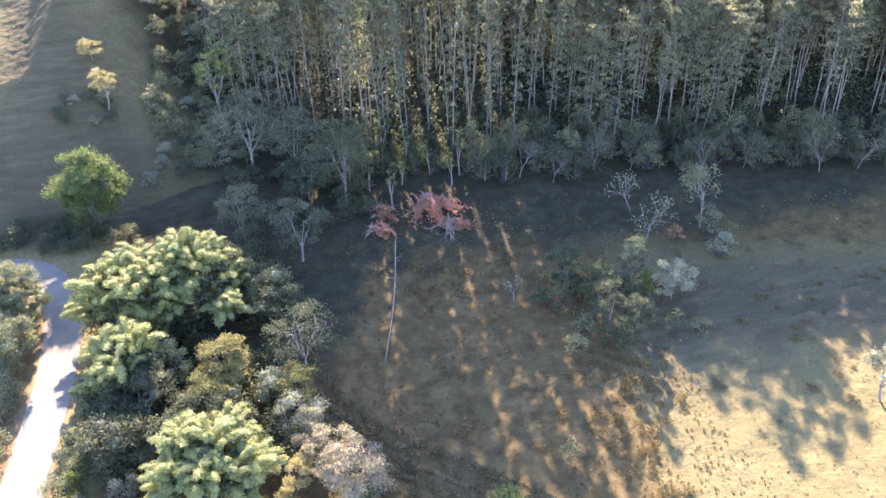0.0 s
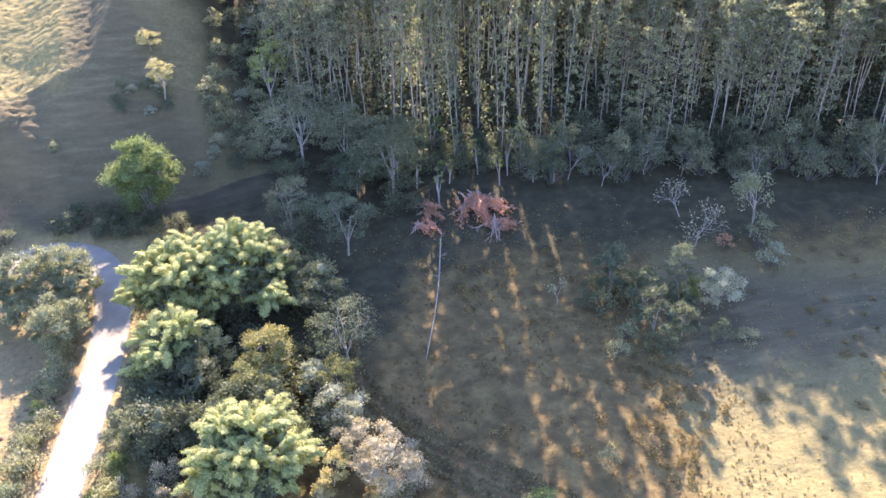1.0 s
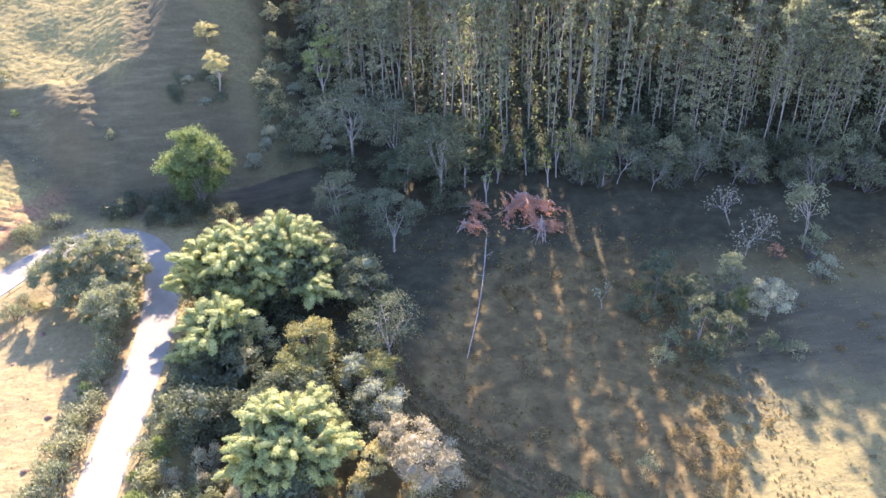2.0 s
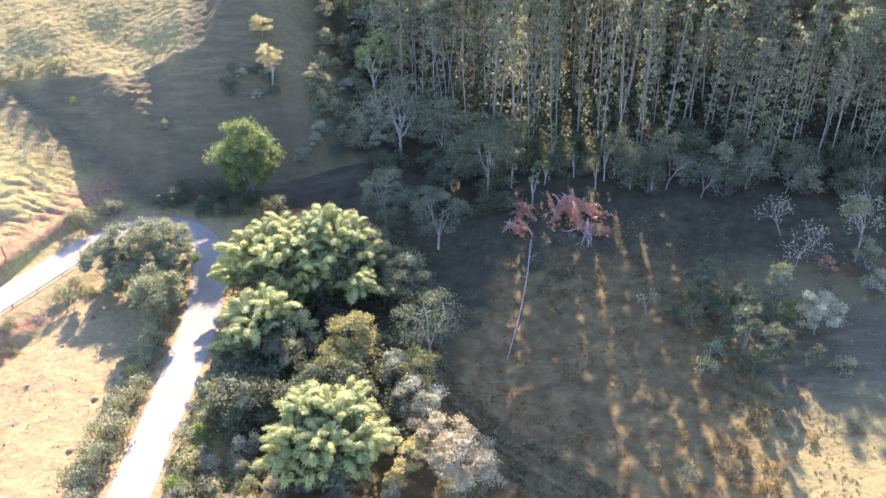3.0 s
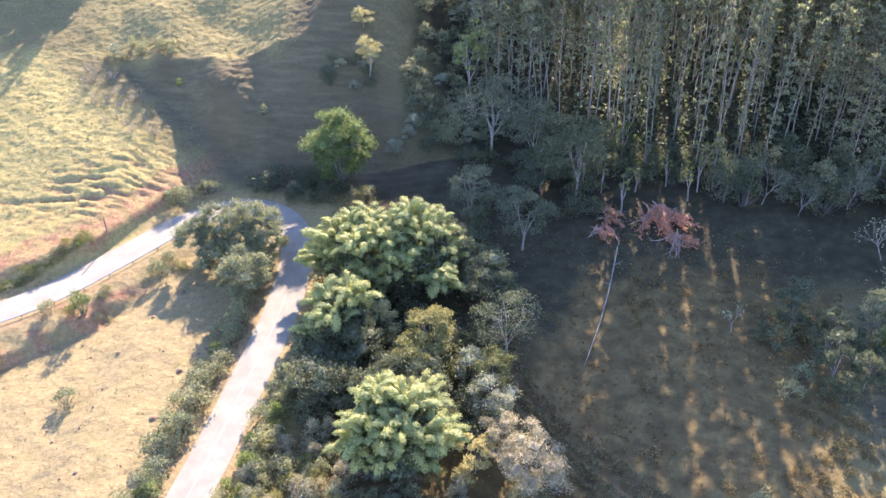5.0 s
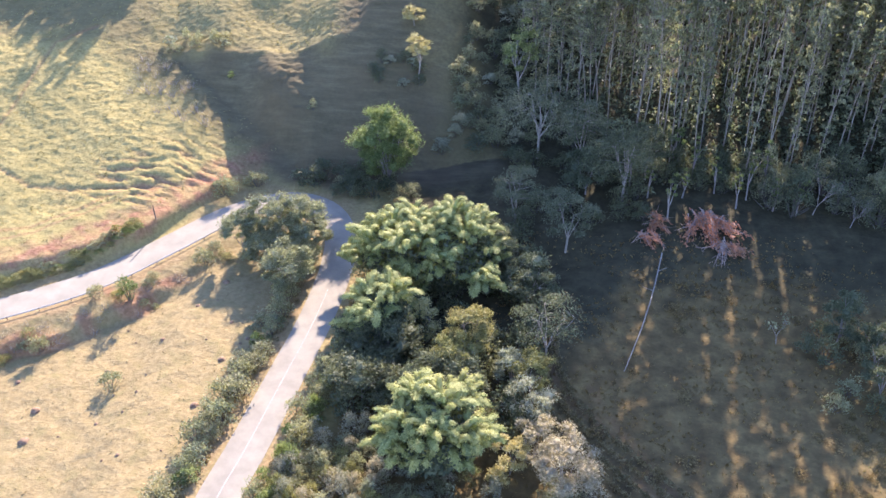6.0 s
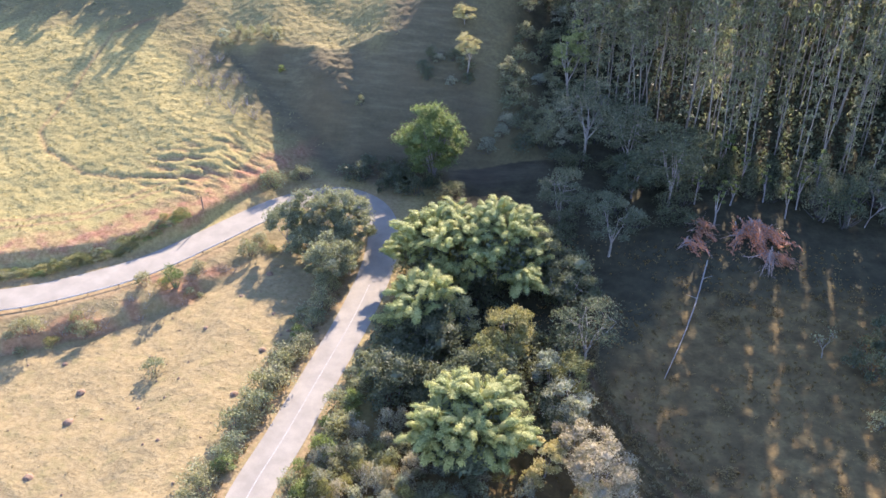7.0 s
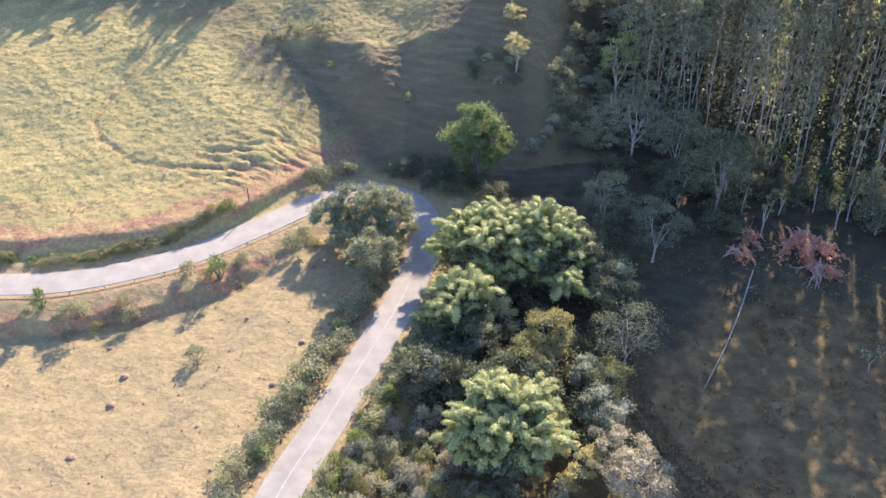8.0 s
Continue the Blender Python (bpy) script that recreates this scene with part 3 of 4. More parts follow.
def eucalyptus_parts(seed, h, thin=1.0, wide=1.0, sides=6):
    """Stem and leaf points of a tall plantation tree: bare pale stem, narrow crown of drooping tufts."""
    rng = np.random.RandomState(seed)
    wood = Tubes()
    stem = limb(rng, (0, 0, -0.5), (rng.normal(0, 0.02), rng.normal(0, 0.02), 1), h * 0.97, 0.018, 0.02, 8)
    wood.add(stem, taper(0.0033 * h, 0.03, 8), sides)
    pos, axs = [], []
    n = 44
    start = 0.10 + 0.34 * rng.rand()
    for i in range(n):
        u = (i + rng.rand()) / n
        f = start + (1 - start) * u
        k = f * 8
        j = min(7, int(k))
        st = stem[j].lerp(stem[j + 1], k - j)
        a = i * 2.4 + rng.normal(0, 0.5)
        reach = (0.6 + 2.0 * math.sin(math.pi * min(1, (0.12 + 0.88 * u))) ** 0.7) * (0.7 + 0.6 * rng.rand()) * (h / 33) * wide
        pts = limb(rng, st, (math.cos(a), math.sin(a), 0.9), reach, 0.1, -0.02, 2)
        wood.add(pts, taper(0.04, 0.015, 2), 3)
        m = int(58 * thin * (0.35 + 0.9 * u) * (0.3 + 1.2 * rng.rand()))
        if m:
            c, d = puff(rng, pts[-1], (0.72 * (0.6 + 0.7 * rng.rand()) + 0.2) * (0.4 + 0.6 * wide), m, 0.9, 0.3)
            pos.append(c - (0, 0, 0.2))
            axs.append(rng.normal(0, 0.5, (m, 3)) + (0, 0, -0.7))
    return wood, np.concatenate(pos), np.concatenate(axs), rng


def eucalyptus(seed, h, thin=1.0, wide=1.0):
    wood, pos, axs, rng = eucalyptus_parts(seed, h, thin, wide)
    root = thing("eucalyptus_tree", "tall slim eucalyptus with a pale bare stem, in a dense stand", "tree", "plantation of tall eucalyptus trees")
    part("trunk", wood.mesh("trunk", BARK_EUC), root)
    part("crown", sprays("crown", pos, 0.43 * (0.6 + 0.8 * rng.rand(len(pos))), axs, LEAF_EUC, rng, 0.5), root)
    return Kind(root)


PLUMES = []


def plume_mesh(seed):
    """One bamboo plume: a thick leafy finger that rises and nods over at its tip, fringed with small leaves."""
    rng = np.random.RandomState(seed)
    nod = 0.8 + 1.0 * rng.rand()

    def spine(u):
        return np.stack([nod * u ** 2.4, 0 * u, 4.2 * u - 1.2 * u ** 4 - 2.2], -1)

    def width(u):
        return 0.52 * np.sin(np.pi * (0.16 + 0.66 * u)) ** 0.8 * (1 + 0.16 * np.sin(13 * u + seed))

    n = 300
    u = rng.rand(n) ** 0.75
    off = rng.normal(0, 1, (n, 3))
    off /= np.linalg.norm(off, axis=1, keepdims=True)
    pos = spine(u) + off * (width(u) * (0.72 + 0.46 * rng.rand(n)))[:, None]
    axs = np.stack([0.4 * u + 0.8 * off[:, 0], 0.8 * off[:, 1], -0.35 + 0.3 * off[:, 2]], 1) + rng.normal(0, 0.25, (n, 3))
    me = sprays("plume", pos, 0.25 * (0.6 + 0.7 * rng.rand(n)), axs, LEAF_BAMBOO, rng, 0.42, 0.2, 1.4)
    bm = bmesh.new()
    bm.from_mesh(me)
    rings = []
    for t in np.linspace(0.06, 0.97, 9):
        c, w = spine(np.array(t)), 0.74 * float(width(np.array(t)))
        rings.append([bm.verts.new(c + (w * (0.7 + 0.6 * rng.rand())) * np.array((math.cos(a), math.sin(a), 0.25 * rng.normal()))) for a in np.arange(7) * 2 * math.pi / 7])
    for lo, hi in zip(rings, rings[1:]):
        for i in range(7):
            f = bm.faces.new((lo[i], lo[(i + 1) % 7], hi[(i + 1) % 7], hi[i]))
            f.smooth = True
    bm.faces.new(rings[-1])
    bm.to_mesh(me)
    bm.free()
    return me


def bamboo(x, y, h, rx, ry, fans, per_fan, fan_r, seed, label):
    """A clump of giant bamboo: sheaves of culms that fan out from the base, each with a leafy plume at its nodding tip."""
    if not PLUMES:
        PLUMES.extend(plume_mesh(900 + i) for i in range(6))
    rng = np.random.RandomState(seed)
    root = thing("bamboo_clump", label, "bamboo")
    root.location = (x, y, ground_z(x, y) - 0.1)
    culms = Tubes()
    for i in range(fans):
        k, a = ((i + 0.5) / fans) ** 0.5, i * 2.399963 + rng.normal(0, 0.2)
        lump = 0.90 + 0.12 * math.sin(3 * a + seed) + 0.08 * math.sin(5 * a + 2 * seed)
        hub = Vector((math.cos(a) * k * rx * lump, math.sin(a) * k * ry * lump, h * (1 - 0.46 * k ** 3.2) * (0.88 + 0.16 * rng.rand()) - 2.4))
        foot = Vector((hub.x * 0.25, hub.y * 0.25, -0.3))
        mid = foot.lerp(hub, 0.55) + Vector((-hub.x * 0.14, -hub.y * 0.14, h * 0.10))
        for j in range(per_fan):
            q, b = ((j + 0.4) / per_fan) ** 0.5, j * 2.399963 + rng.normal(0, 0.3)
            off = Vector((math.cos(b) * q, math.sin(b) * q, 0)) * fan_r
            top = hub + off + Vector((0, 0, 0.7 - 1.7 * q * q + rng.normal(0, 0.35)))
            if j % 3 == 0:
                pts = [((1 - t) ** 2) * (foot + 0.3 * off) + 2 * t * (1 - t) * mid + t * t * top for t in (0, 0.12, 0.24, 0.36, 0.48, 0.6)]
                culms.add(pts, taper(0.07, 0.03, 5), 5)
            way = off * 0.9 + Vector((hub.x / rx, hub.y / ry, 0)) * 1.3 * k
            ob = part("plume", PLUMES[(i + j) % 6], root)
            wid = 0.8 + 0.5 * rng.rand()
            ob.matrix_basis = Matrix.LocRotScale(top, Euler((radians(rng.normal(0, 9)), radians(4 + 10 * way.length + rng.normal(0, 7)), math.atan2(way.y, way.x) + rng.normal(0, 0.3))), (wid, wid, 0.58 + 0.34 * rng.rand()))
    count = fans * per_fan
    for i in range(count // 4):
        a, k = i * 2.399963 + 1.0, 0.50 + 0.25 * rng.rand()
        px, py = math.cos(a) * k * rx * 0.85, math.sin(a) * k * ry * 0.85
        ob = part("plume", PLUMES[i % 6], root)
        s = 0.9 + 0.5 * rng.rand()
        ob.matrix_basis = Matrix.LocRotScale((px, py, h * (0.25 + 0.25 * rng.rand())), Euler((0, radians(25 + 25 * rng.rand()), a)), (s, s, s))
    # Inner leaves take LEAF_DARK, painting shade into the gaps between plumes
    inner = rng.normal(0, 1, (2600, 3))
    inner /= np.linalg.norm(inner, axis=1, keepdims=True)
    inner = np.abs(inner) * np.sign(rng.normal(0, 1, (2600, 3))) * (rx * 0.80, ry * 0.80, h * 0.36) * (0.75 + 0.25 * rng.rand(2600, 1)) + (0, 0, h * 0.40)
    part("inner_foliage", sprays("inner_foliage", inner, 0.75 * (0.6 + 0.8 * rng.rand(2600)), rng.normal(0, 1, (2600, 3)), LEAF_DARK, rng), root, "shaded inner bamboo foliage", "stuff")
    part("culm_mass", culms.mesh("culm_mass", BARK_BAMBOO), root, "slender green bamboo stems", "stuff")
    return root

# ------------------------------------------------------------------ the eucalyptus stand
FRONT_X = (-4, 6, 16, 30, 60, 100, 150)
FRONT_Y = (146, 139, 133, 127, 123, 113, 101)


def plant_stand():
    rng = np.random.RandomState(41)
    kinds = [eucalyptus(60 + i, 30 + 1.4 * i, 0.75 + 0.1 * (i % 4)) for i in range(7)]
    slim = [eucalyptus(80 + i, 31 + 1.6 * i, 1.0, 0.42) for i in range(5)]
    wood, pos, axs = Tubes(), [], []
    for row in range(17):
        for col in range(44):
            lane = -4 + col * 3.5
            rows = 21 < lane < 54  # planted in straight lanes, slim crowns
            x = lane + rng.normal(0, 0.45 if rows else 1.0) + (row * 3.7 * math.tan(radians(SUN_AZ)) if rows else (1.7 if row % 2 else 0))
            if x > 148 or x < -4 + 0.1 * row:
                continue
            y = float(np.interp(x, FRONT_X, FRONT_Y)) + row * 3.7 + rng.normal(0, 0.8)
            if rng.rand() < (0.30 if row < 4 else 0.08) + (0.08 if rows else 0):
                continue
            sz = float(np.interp(x, (0, 12, 16, 19, 38, 44, 54, 58, 65, 72, 79, 150), (0.78, 0.82, 1.0, 1.2, 1.42, 1.16, 0.80, 0.78, 0.96, 0.97, 0.82, 0.85))) * (0.92 + 0.14 * rng.rand())
            if row < 7:
                (slim[rng.randint(5)] if rows else kinds[rng.randint(7)]).put(x, y, 0.95 + 0.2 * rng.rand(), sz, 360 * rng.rand(), 0.2, (rng.normal(0, 1.6), rng.normal(0, 1.6)))
            else:
                h = 33 * sz
                z = ground_z(x, y)
                st = limb(rng, (x, y, z - 0.3), (0, 0, 1), h, 0.02, 0.02, 4)
                wood.add(st, taper(0.17, 0.05, 4), 4)
                for k in range(18):
                    f = 0.28 + 0.72 * (k + rng.rand()) / 18
                    n = 9
                    a = rng.rand() * 6.28
                    spread = 0.75 if rows else 1.4
                    c = np.array((x + spread * math.cos(a), y + spread * math.sin(a), z + f * h))
                    pos.append(c + rng.normal(0, 0.4 * spread, (n, 3)))
                    axs.append(rng.normal(0, 0.6, (n, 3)) + (0, 0, -0.6))
    root = tagged(new("eucalyptus_backdrop_rows"), "rear rows of the tall eucalyptus stand", "trees", kind="stuff")
    part("trunks", wood.mesh("trunks", BARK_EUC), root, kind="stuff")
    pos, axs = np.concatenate(pos), np.concatenate(axs)
    part("crowns", sprays("crowns", pos, 1.15 * (0.6 + 0.8 * rng.rand(len(pos))), axs, LEAF_EUC, rng, 0.55), root, kind="stuff")


plant_stand()


def stand_floor():
    rng = np.random.RandomState(77)
    n = 3600
    x = -3 + 150 * rng.rand(n)
    y = np.interp(x, FRONT_X, FRONT_Y) + 52 * rng.rand(n) ** 1.2
    z = heights(x, y, False)
    h = 0.5 + 2.6 * rng.rand(n) ** 2
    m = 14
    c = np.repeat(np.stack([x, y, z + 0.45 * h], 1), m, 0) + rng.normal(0, 1, (n * m, 3)) * np.repeat(np.stack([0.5 + 0.25 * h, 0.5 + 0.25 * h, 0.3 * h], 1), m, 0)
    me = sprays("stand_undergrowth", c, 0.7 * (0.5 + 0.9 * rng.rand(n * m)), rng.normal(0, 1, (n * m, 3)) + (0, 0, 0.4), LEAF_DARK, rng, 0.6)
    tagged(new("stand_undergrowth", me), "dark leafy undergrowth beneath the eucalyptus stand", "undergrowth", kind="stuff")


stand_floor()

# ------------------------------------------------------------------ shrub models
S_DARK = [shrub(200 + i, 3.2, 2.2, LEAF_DARK, "dark green leafy shrub in dense undergrowth", 11, 46, 0.40, name="undergrowth_bush", group="undergrowth bushes") for i in range(4)]
S_GREY = [shrub(210 + i, 2.6, 1.9, LEAF_GREY, "grey-green shrub beside the country road", 10, 62, 0.33, name="grey_shrub", group="roadside shrubs") for i in range(4)]
S_FRESH = [shrub(220 + i, 2.2, 1.5, LEAF_FRESH, "bright green shrub in full leaf", 8, 75, 0.28, group="roadside shrubs") for i in range(3)]
S_SILVER = [shrub(230 + i, 2.4, 1.7, LEAF_SILVER, "silvery pale-leaved shrub in scrub", 9, 70, 0.32) for i in range(2)]
S_PINK = [shrub(240 + i, 3.6, 2.2, LEAF_PINK, "pale pinkish flowering shrub", 11, 85, 0.30) for i in range(2)]
S_YELLOW = [shrub(250, 2.6, 1.6, LEAF_YELLOW, "yellow-leaved shrub in sunlit scrub", 9, 80, 0.28)]
S_OLIVE = [shrub(260 + i, 3.0, 2.0, LEAF_OLIVE, "olive-brown shrub with dry tips", 10, 75, 0.32) for i in range(2)]


def some(kinds, rng):
    return kinds[rng.randint(len(kinds))]


# ------------------------------------------------------------------ single trees
broadleaf(301, 13.8, 4.7, LEAF_FRESH, BARK_GREY, "round bright green tree on the shaded hill foot", 64, 115, 0.42, 0.04, 0.0, 0.85).put(-24.2, 124.2)
shrub(302, 3.1, 1.9, LEAF_SILVER, "small pale grey bush alone in shade", 9, 70, 0.3).put(-15.8, 131.8)
broadleaf(303, 7.8, 2.1, LEAF_YELLOW, BARK_PALE, "small yellow-flowering tree with a pale trunk", 30, 60, 0.30, 0.48).put(-20.8, 142.4)
broadleaf(304, 3.6, 2.1, LEAF_YELLOW, BARK_GREY, "low yellow-leaved tree on the hillside", 22, 50, 0.30, 0.3).put(-22.6, 151.4)
broadleaf(305, 14.1, 2.9, LEAF_BAMBOO, BARK_PALE, "slim light green tree at the edge of the stand", 26, 60, 0.5, 0.3, 0.15).put(-2.7, 146.0)
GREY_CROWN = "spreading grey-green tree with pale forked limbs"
broadleaf(306, 13.5, 5.8, LEAF_GREY_SHADE, BARK_PALE, GREY_CROWN, 30, 80, 0.42, 0.42, 0.2, 0.55).put(1.0, 130.8)
broadleaf(307, 12.4, 4.9, LEAF_GREY_SHADE, BARK_PALE, GREY_CROWN, 28, 80, 0.42, 0.4, 0.2, 0.6).put(8.1, 127.8)
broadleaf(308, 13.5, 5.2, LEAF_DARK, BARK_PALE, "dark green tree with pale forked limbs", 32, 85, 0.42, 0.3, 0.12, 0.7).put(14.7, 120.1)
broadleaf(309, 11.0, 3.9, LEAF_GREY_SHADE, BARK_PALE, "grey-green tree with a pale leaning limb", 24, 80, 0.40, 0.3, 0.15).put(-2.1, 112.5)
broadleaf(310, 10.4, 3.6, LEAF_GREY_SHADE, BARK_PALE, "grey-green tree standing alone in the shaded field", 22, 80, 0.40, 0.32, 0.15).put(5.7, 107.2)
broadleaf(311, 6.6, 1.6, LEAF_FRESH, BARK_GREY, "slender young green tree before the stand", 10, 70, 0.36, 0.45).put(24.2, 131.0)
POLE_TREE = broadleaf(312, 8.6, 0.9, LEAF_FRESH, BARK_GREY, "slim pole-like tree with leafy tufts", 7, 40, 0.34, 0.3)
POLE_TREE.put(21.6, 115.6)
for px, py, k in ((19.0, 121.5, 0.8), (24.5, 122.0, 0.7), (32.5, 119.0, 0.9), (34.6, 121.5, 1.1), (29.8, 123.5, 0.8), (38.0, 118.5, 0.7), (16.2, 124.5, 1.0), (37.2, 123.0, 1.2), (41.5, 117.5, 0.8), (26.8, 126.5, 1.1)):
    POLE_TREE.put(px, py, 0.9, k, 50 * px, 0.15, (3 * math.sin(px), 4 * math.cos(py)))
broadleaf(313, 9.4, 3.2, LEAF_OLIVE, BARK_GREY, "olive-brown tree beside the bamboo", 24, 95, 0.36, 0.25, 0.05).put(-6.6, 82.0)
broadleaf(376, 8.2, 2.9, LEAF_OLIVE, BARK_GREY, "olive-green tree below the bamboo", 22, 95, 0.36, 0.2, 0.05).put(-8.4, 77.6)
broadleaf(377, 6.9, 2.9, LEAF_YELLOW, BARK_GREY, "yellow-green tree between the bamboo clumps", 20, 90, 0.34, 0.2, 0.05).put(-14.3, 85.2)
broadleaf(314, 6.4, 2.2, LEAF_SILVER, BARK_GREY, "silver-leaved tree beside the bamboo", 14, 70, 0.42, 0.3, 0.1).put(-1.4, 78.1)
broadleaf(315, 6.9, 2.7, LEAF_OLIVE, BARK_GREY, "olive-yellow tree at the edge of the field", 18, 90, 0.34, 0.25).put(1.3, 77.4)
broadleaf(316, 6.7, 3.0, LEAF_SILVER, BARK_GREY, "pale silvery tree at the edge of the field", 18, 80, 0.34, 0.2).put(0.9, 72.2)
broadleaf(317, 8.6, 3.6, LEAF_PINK, BARK_GREY, "pale pinkish blossoming tree", 26, 95, 0.34, 0.15, 0.05).put(5.0, 63.2)
broadleaf(318, 7.4, 2.4, LEAF_PINK, BARK_GREY, "pale pinkish blossoming tree", 16, 85, 0.34, 0.2, 0.05).put(2.0, 67.0)
broadleaf(319, 6.6, 2.0, LEAF_YELLOW, BARK_GREY, "yellow-leaved tree beside the bamboo", 14, 80, 0.32, 0.25).put(-0.9, 65.1)
DARK_TREE = "dark green tree in the shaded thicket"
broadleaf(320, 8.2, 4.0, LEAF_DARK, BARK_PALE, DARK_TREE, 24, 85, 0.42, 0.2, 0.1).put(0.3, 93.5)
broadleaf(321, 9.6, 4.5, LEAF_DARK, BARK_PALE, "thin-leaved dark tree with bare pale limbs", 26, 50, 0.36, 0.25, 0.25).put(3.0, 83.5)
broadleaf(322, 7.8, 4.6, LEAF_DARK, BARK_GREY, DARK_TREE, 26, 95, 0.42, 0.2).put(-9.0, 74.5)
BEND_TREE = "broad grey-green tree inside the road's bend"
for i, (tx, ty, th, tr) in enumerate(((-43.4, 104.2, 7.6, 3.0), (-40.6, 105.6, 8.6, 3.4), (-37.4, 105.8, 9.0, 3.5), (-34.3, 105.8, 8.9, 3.4), (-32.3, 103.0, 7.8, 2.9), (-39.3, 100.8, 5.8, 2.8), (-35.6, 101.2, 6.0, 3.0), (-32.9, 99.6, 5.6, 2.5))):
    broadleaf(510 + i, th, tr, LEAF_GREY, BARK_PALE if i % 2 else BARK_GREY, BEND_TREE, 24, 105, 0.34, 0.12, 0.06, 0.85).put(tx, ty)
S_SILVER[1].put(-41.6, 104.6, 1.2, 1.5, 30, label="pale grey bush inside the road's bend")
broadleaf(324, 7.7, 3.7, LEAF_GREY, BARK_PALE, "rounded pale grey-green tree beside the road", 28, 140, 0.38, 0.2, 0.05).put(-33.6, 94.5)
broadleaf(325, 6.6, 4.2, LEAF_DARK, BARK_GREY, DARK_TREE, 24, 95, 0.42, 0.2).put(-17.5, 82.0)
broadleaf(326, 6.6, 4.0, LEAF_DARK, BARK_GREY, DARK_TREE, 24, 95, 0.42, 0.2).put(-19.5, 74.0)
broadleaf(327, 7.0, 3.4, LEAF_DARK, BARK_GREY, DARK_TREE, 22, 95, 0.42, 0.2).put(-13.0, 72.5)
broadleaf(328, 9.0, 4.0, LEAF_DARK, BARK_GREY, DARK_TREE, 24, 95, 0.42, 0.2).put(-4.5, 99.5)
broadleaf(329, 9.3, 2.7, LEAF_SILVER, BARK_GREY, "pale white-leaved tree on the sunny slope", 16, 80, 0.4, 0.3).put(70.0, 58.5)
broadleaf(330, 8.5, 3.9, LEAF_DARK, BARK_GREY, DARK_TREE, 24, 90, 0.42, 0.15).put(9.0, 121.5)
broadleaf(331, 11.0, 3.6, LEAF_DARK, BARK_PALE, DARK_TREE, 24, 85, 0.42, 0.2).put(19.0, 127.0)
shrub(332, 3.6, 2.4, LEAF_GREY, "grey-green bush on the red earth bank", 14, 90, 0.34).put(-50.6, 117.8)
shrub(333, 3.5, 2.2, LEAF_GREY, "low green bush on the red earth bank", 10, 80, 0.32).put(-46.3, 121.2)
SAPLING = "young leafy sapling on the dry meadow's edge"
shrub(334, 4.3, 1.7, LEAF_FRESH, SAPLING, 12, 75, 0.30, name="sapling").put(-56.6, 91.2)
shrub(335, 4.1, 1.5, LEAF_FRESH, SAPLING, 11, 75, 0.30, name="sapling").put(-78.3, 79.2)

bare_tree(340, 8.1, 2.0, BARK_PALE, "bare pale twisted tree in the shaded field", 5, LEAF_PINK, 90).put(58.2, 104.4)
bare_tree(341, 8.6, 3.4, BARK_PALE, "bare pale many-branched tree in the shaded field", 5, LEAF_PINK, 160).put(57.7, 97.5)
bare_tree(342, 11.8, 3.2, BARK_PALE, "pale dead tree overgrown with climbing leaves", 5, LEAF_GREY, 1500).put(66.8, 97.7)
bare_tree(343, 7.0, 1.6, BARK_PALE, "thin bare tree in the shaded field", 3, LEAF_GREY, 60).put(33.0, 88.5)
shrub(344, 6.0, 2.6, LEAF_GREY, "grey thicket at the foot of a dead tree", 12, 70, 0.32).put(67.0, 95.5)
shrub(345, 4.5, 2.4, LEAF_SILVER, "pale grey thicket in the shaded field", 11, 70, 0.32).put(66.6, 90.8)
shrub(346, 2.9, 1.4, LEAF_RED, "small dead red-brown shrub", 7, 50, 0.28).put(61.9, 96.1)

THICKET = "leafy bush in the thicket beside the sunny slope"
broadleaf(350, 8.0, 2.7, LEAF_DARK, BARK_GREY, THICKET, 20, 80, 0.36, 0.1).put(40.8, 89.4)
broadleaf(351, 7.4, 2.4, LEAF_DARK, BARK_GREY, THICKET, 16, 80, 0.36, 0.1).put(44.2, 85.0)
broadleaf(352, 8.4, 1.9, LEAF_GREY, BARK_GREY, THICKET, 14, 80, 0.36, 0.1).put(50.7, 88.3)
broadleaf(353, 6.9, 2.8, LEAF_SILVER, BARK_GREY, "pale silvery bush in the thicket", 18, 85, 0.36, 0.1).put(54.3, 83.0)
broadleaf(354, 7.6, 2.5, LEAF_DARK, BARK_GREY, THICKET, 16, 80, 0.36, 0.1).put(43.3, 79.5)
broadleaf(355, 5.8, 2.0, LEAF_DARK, BARK_GREY, THICKET, 16, 80, 0.36, 0.1).put(46.8, 78.5)
broadleaf(356, 5.2, 2.2, LEAF_DARK, BARK_GREY, THICKET, 14, 80, 0.36, 0.1).put(48.5, 83.5)
S_GREY[0].put(39.7, 79.4, 0.9, 1.2, 30, label="grey-green bush in the shaded field")
S_FRESH[0].put(21.0, 56.0, 1.3, 1.7, 10, label="bright green bush in the dry field")
S_GREY[1].put(30.0, 60.4, 0.7, 1.2, 50, label="small grey-green bush in the dry field")
S_FRESH[1].put(50.5, 84.5, 1.0, 2.4, 80, label="bright green bush in the thicket")

# ------------------------------------------------------------------ bamboo
bamboo(-13.7, 97.6, 14.6, 12.2, 7.6, 20, 15, 1.95, 3, "huge clump of green bamboo with feathery nodding tips")
bamboo(-18.2, 84.4, 12.0, 4.8, 3.6, 5, 15, 1.9, 7, "smaller clump of green bamboo beside the road")
bamboo(-9.4, 65.0, 14.8, 6.8, 6.0, 9, 16, 1.9, 5, "tall clump of sunlit green bamboo with feathery tips")


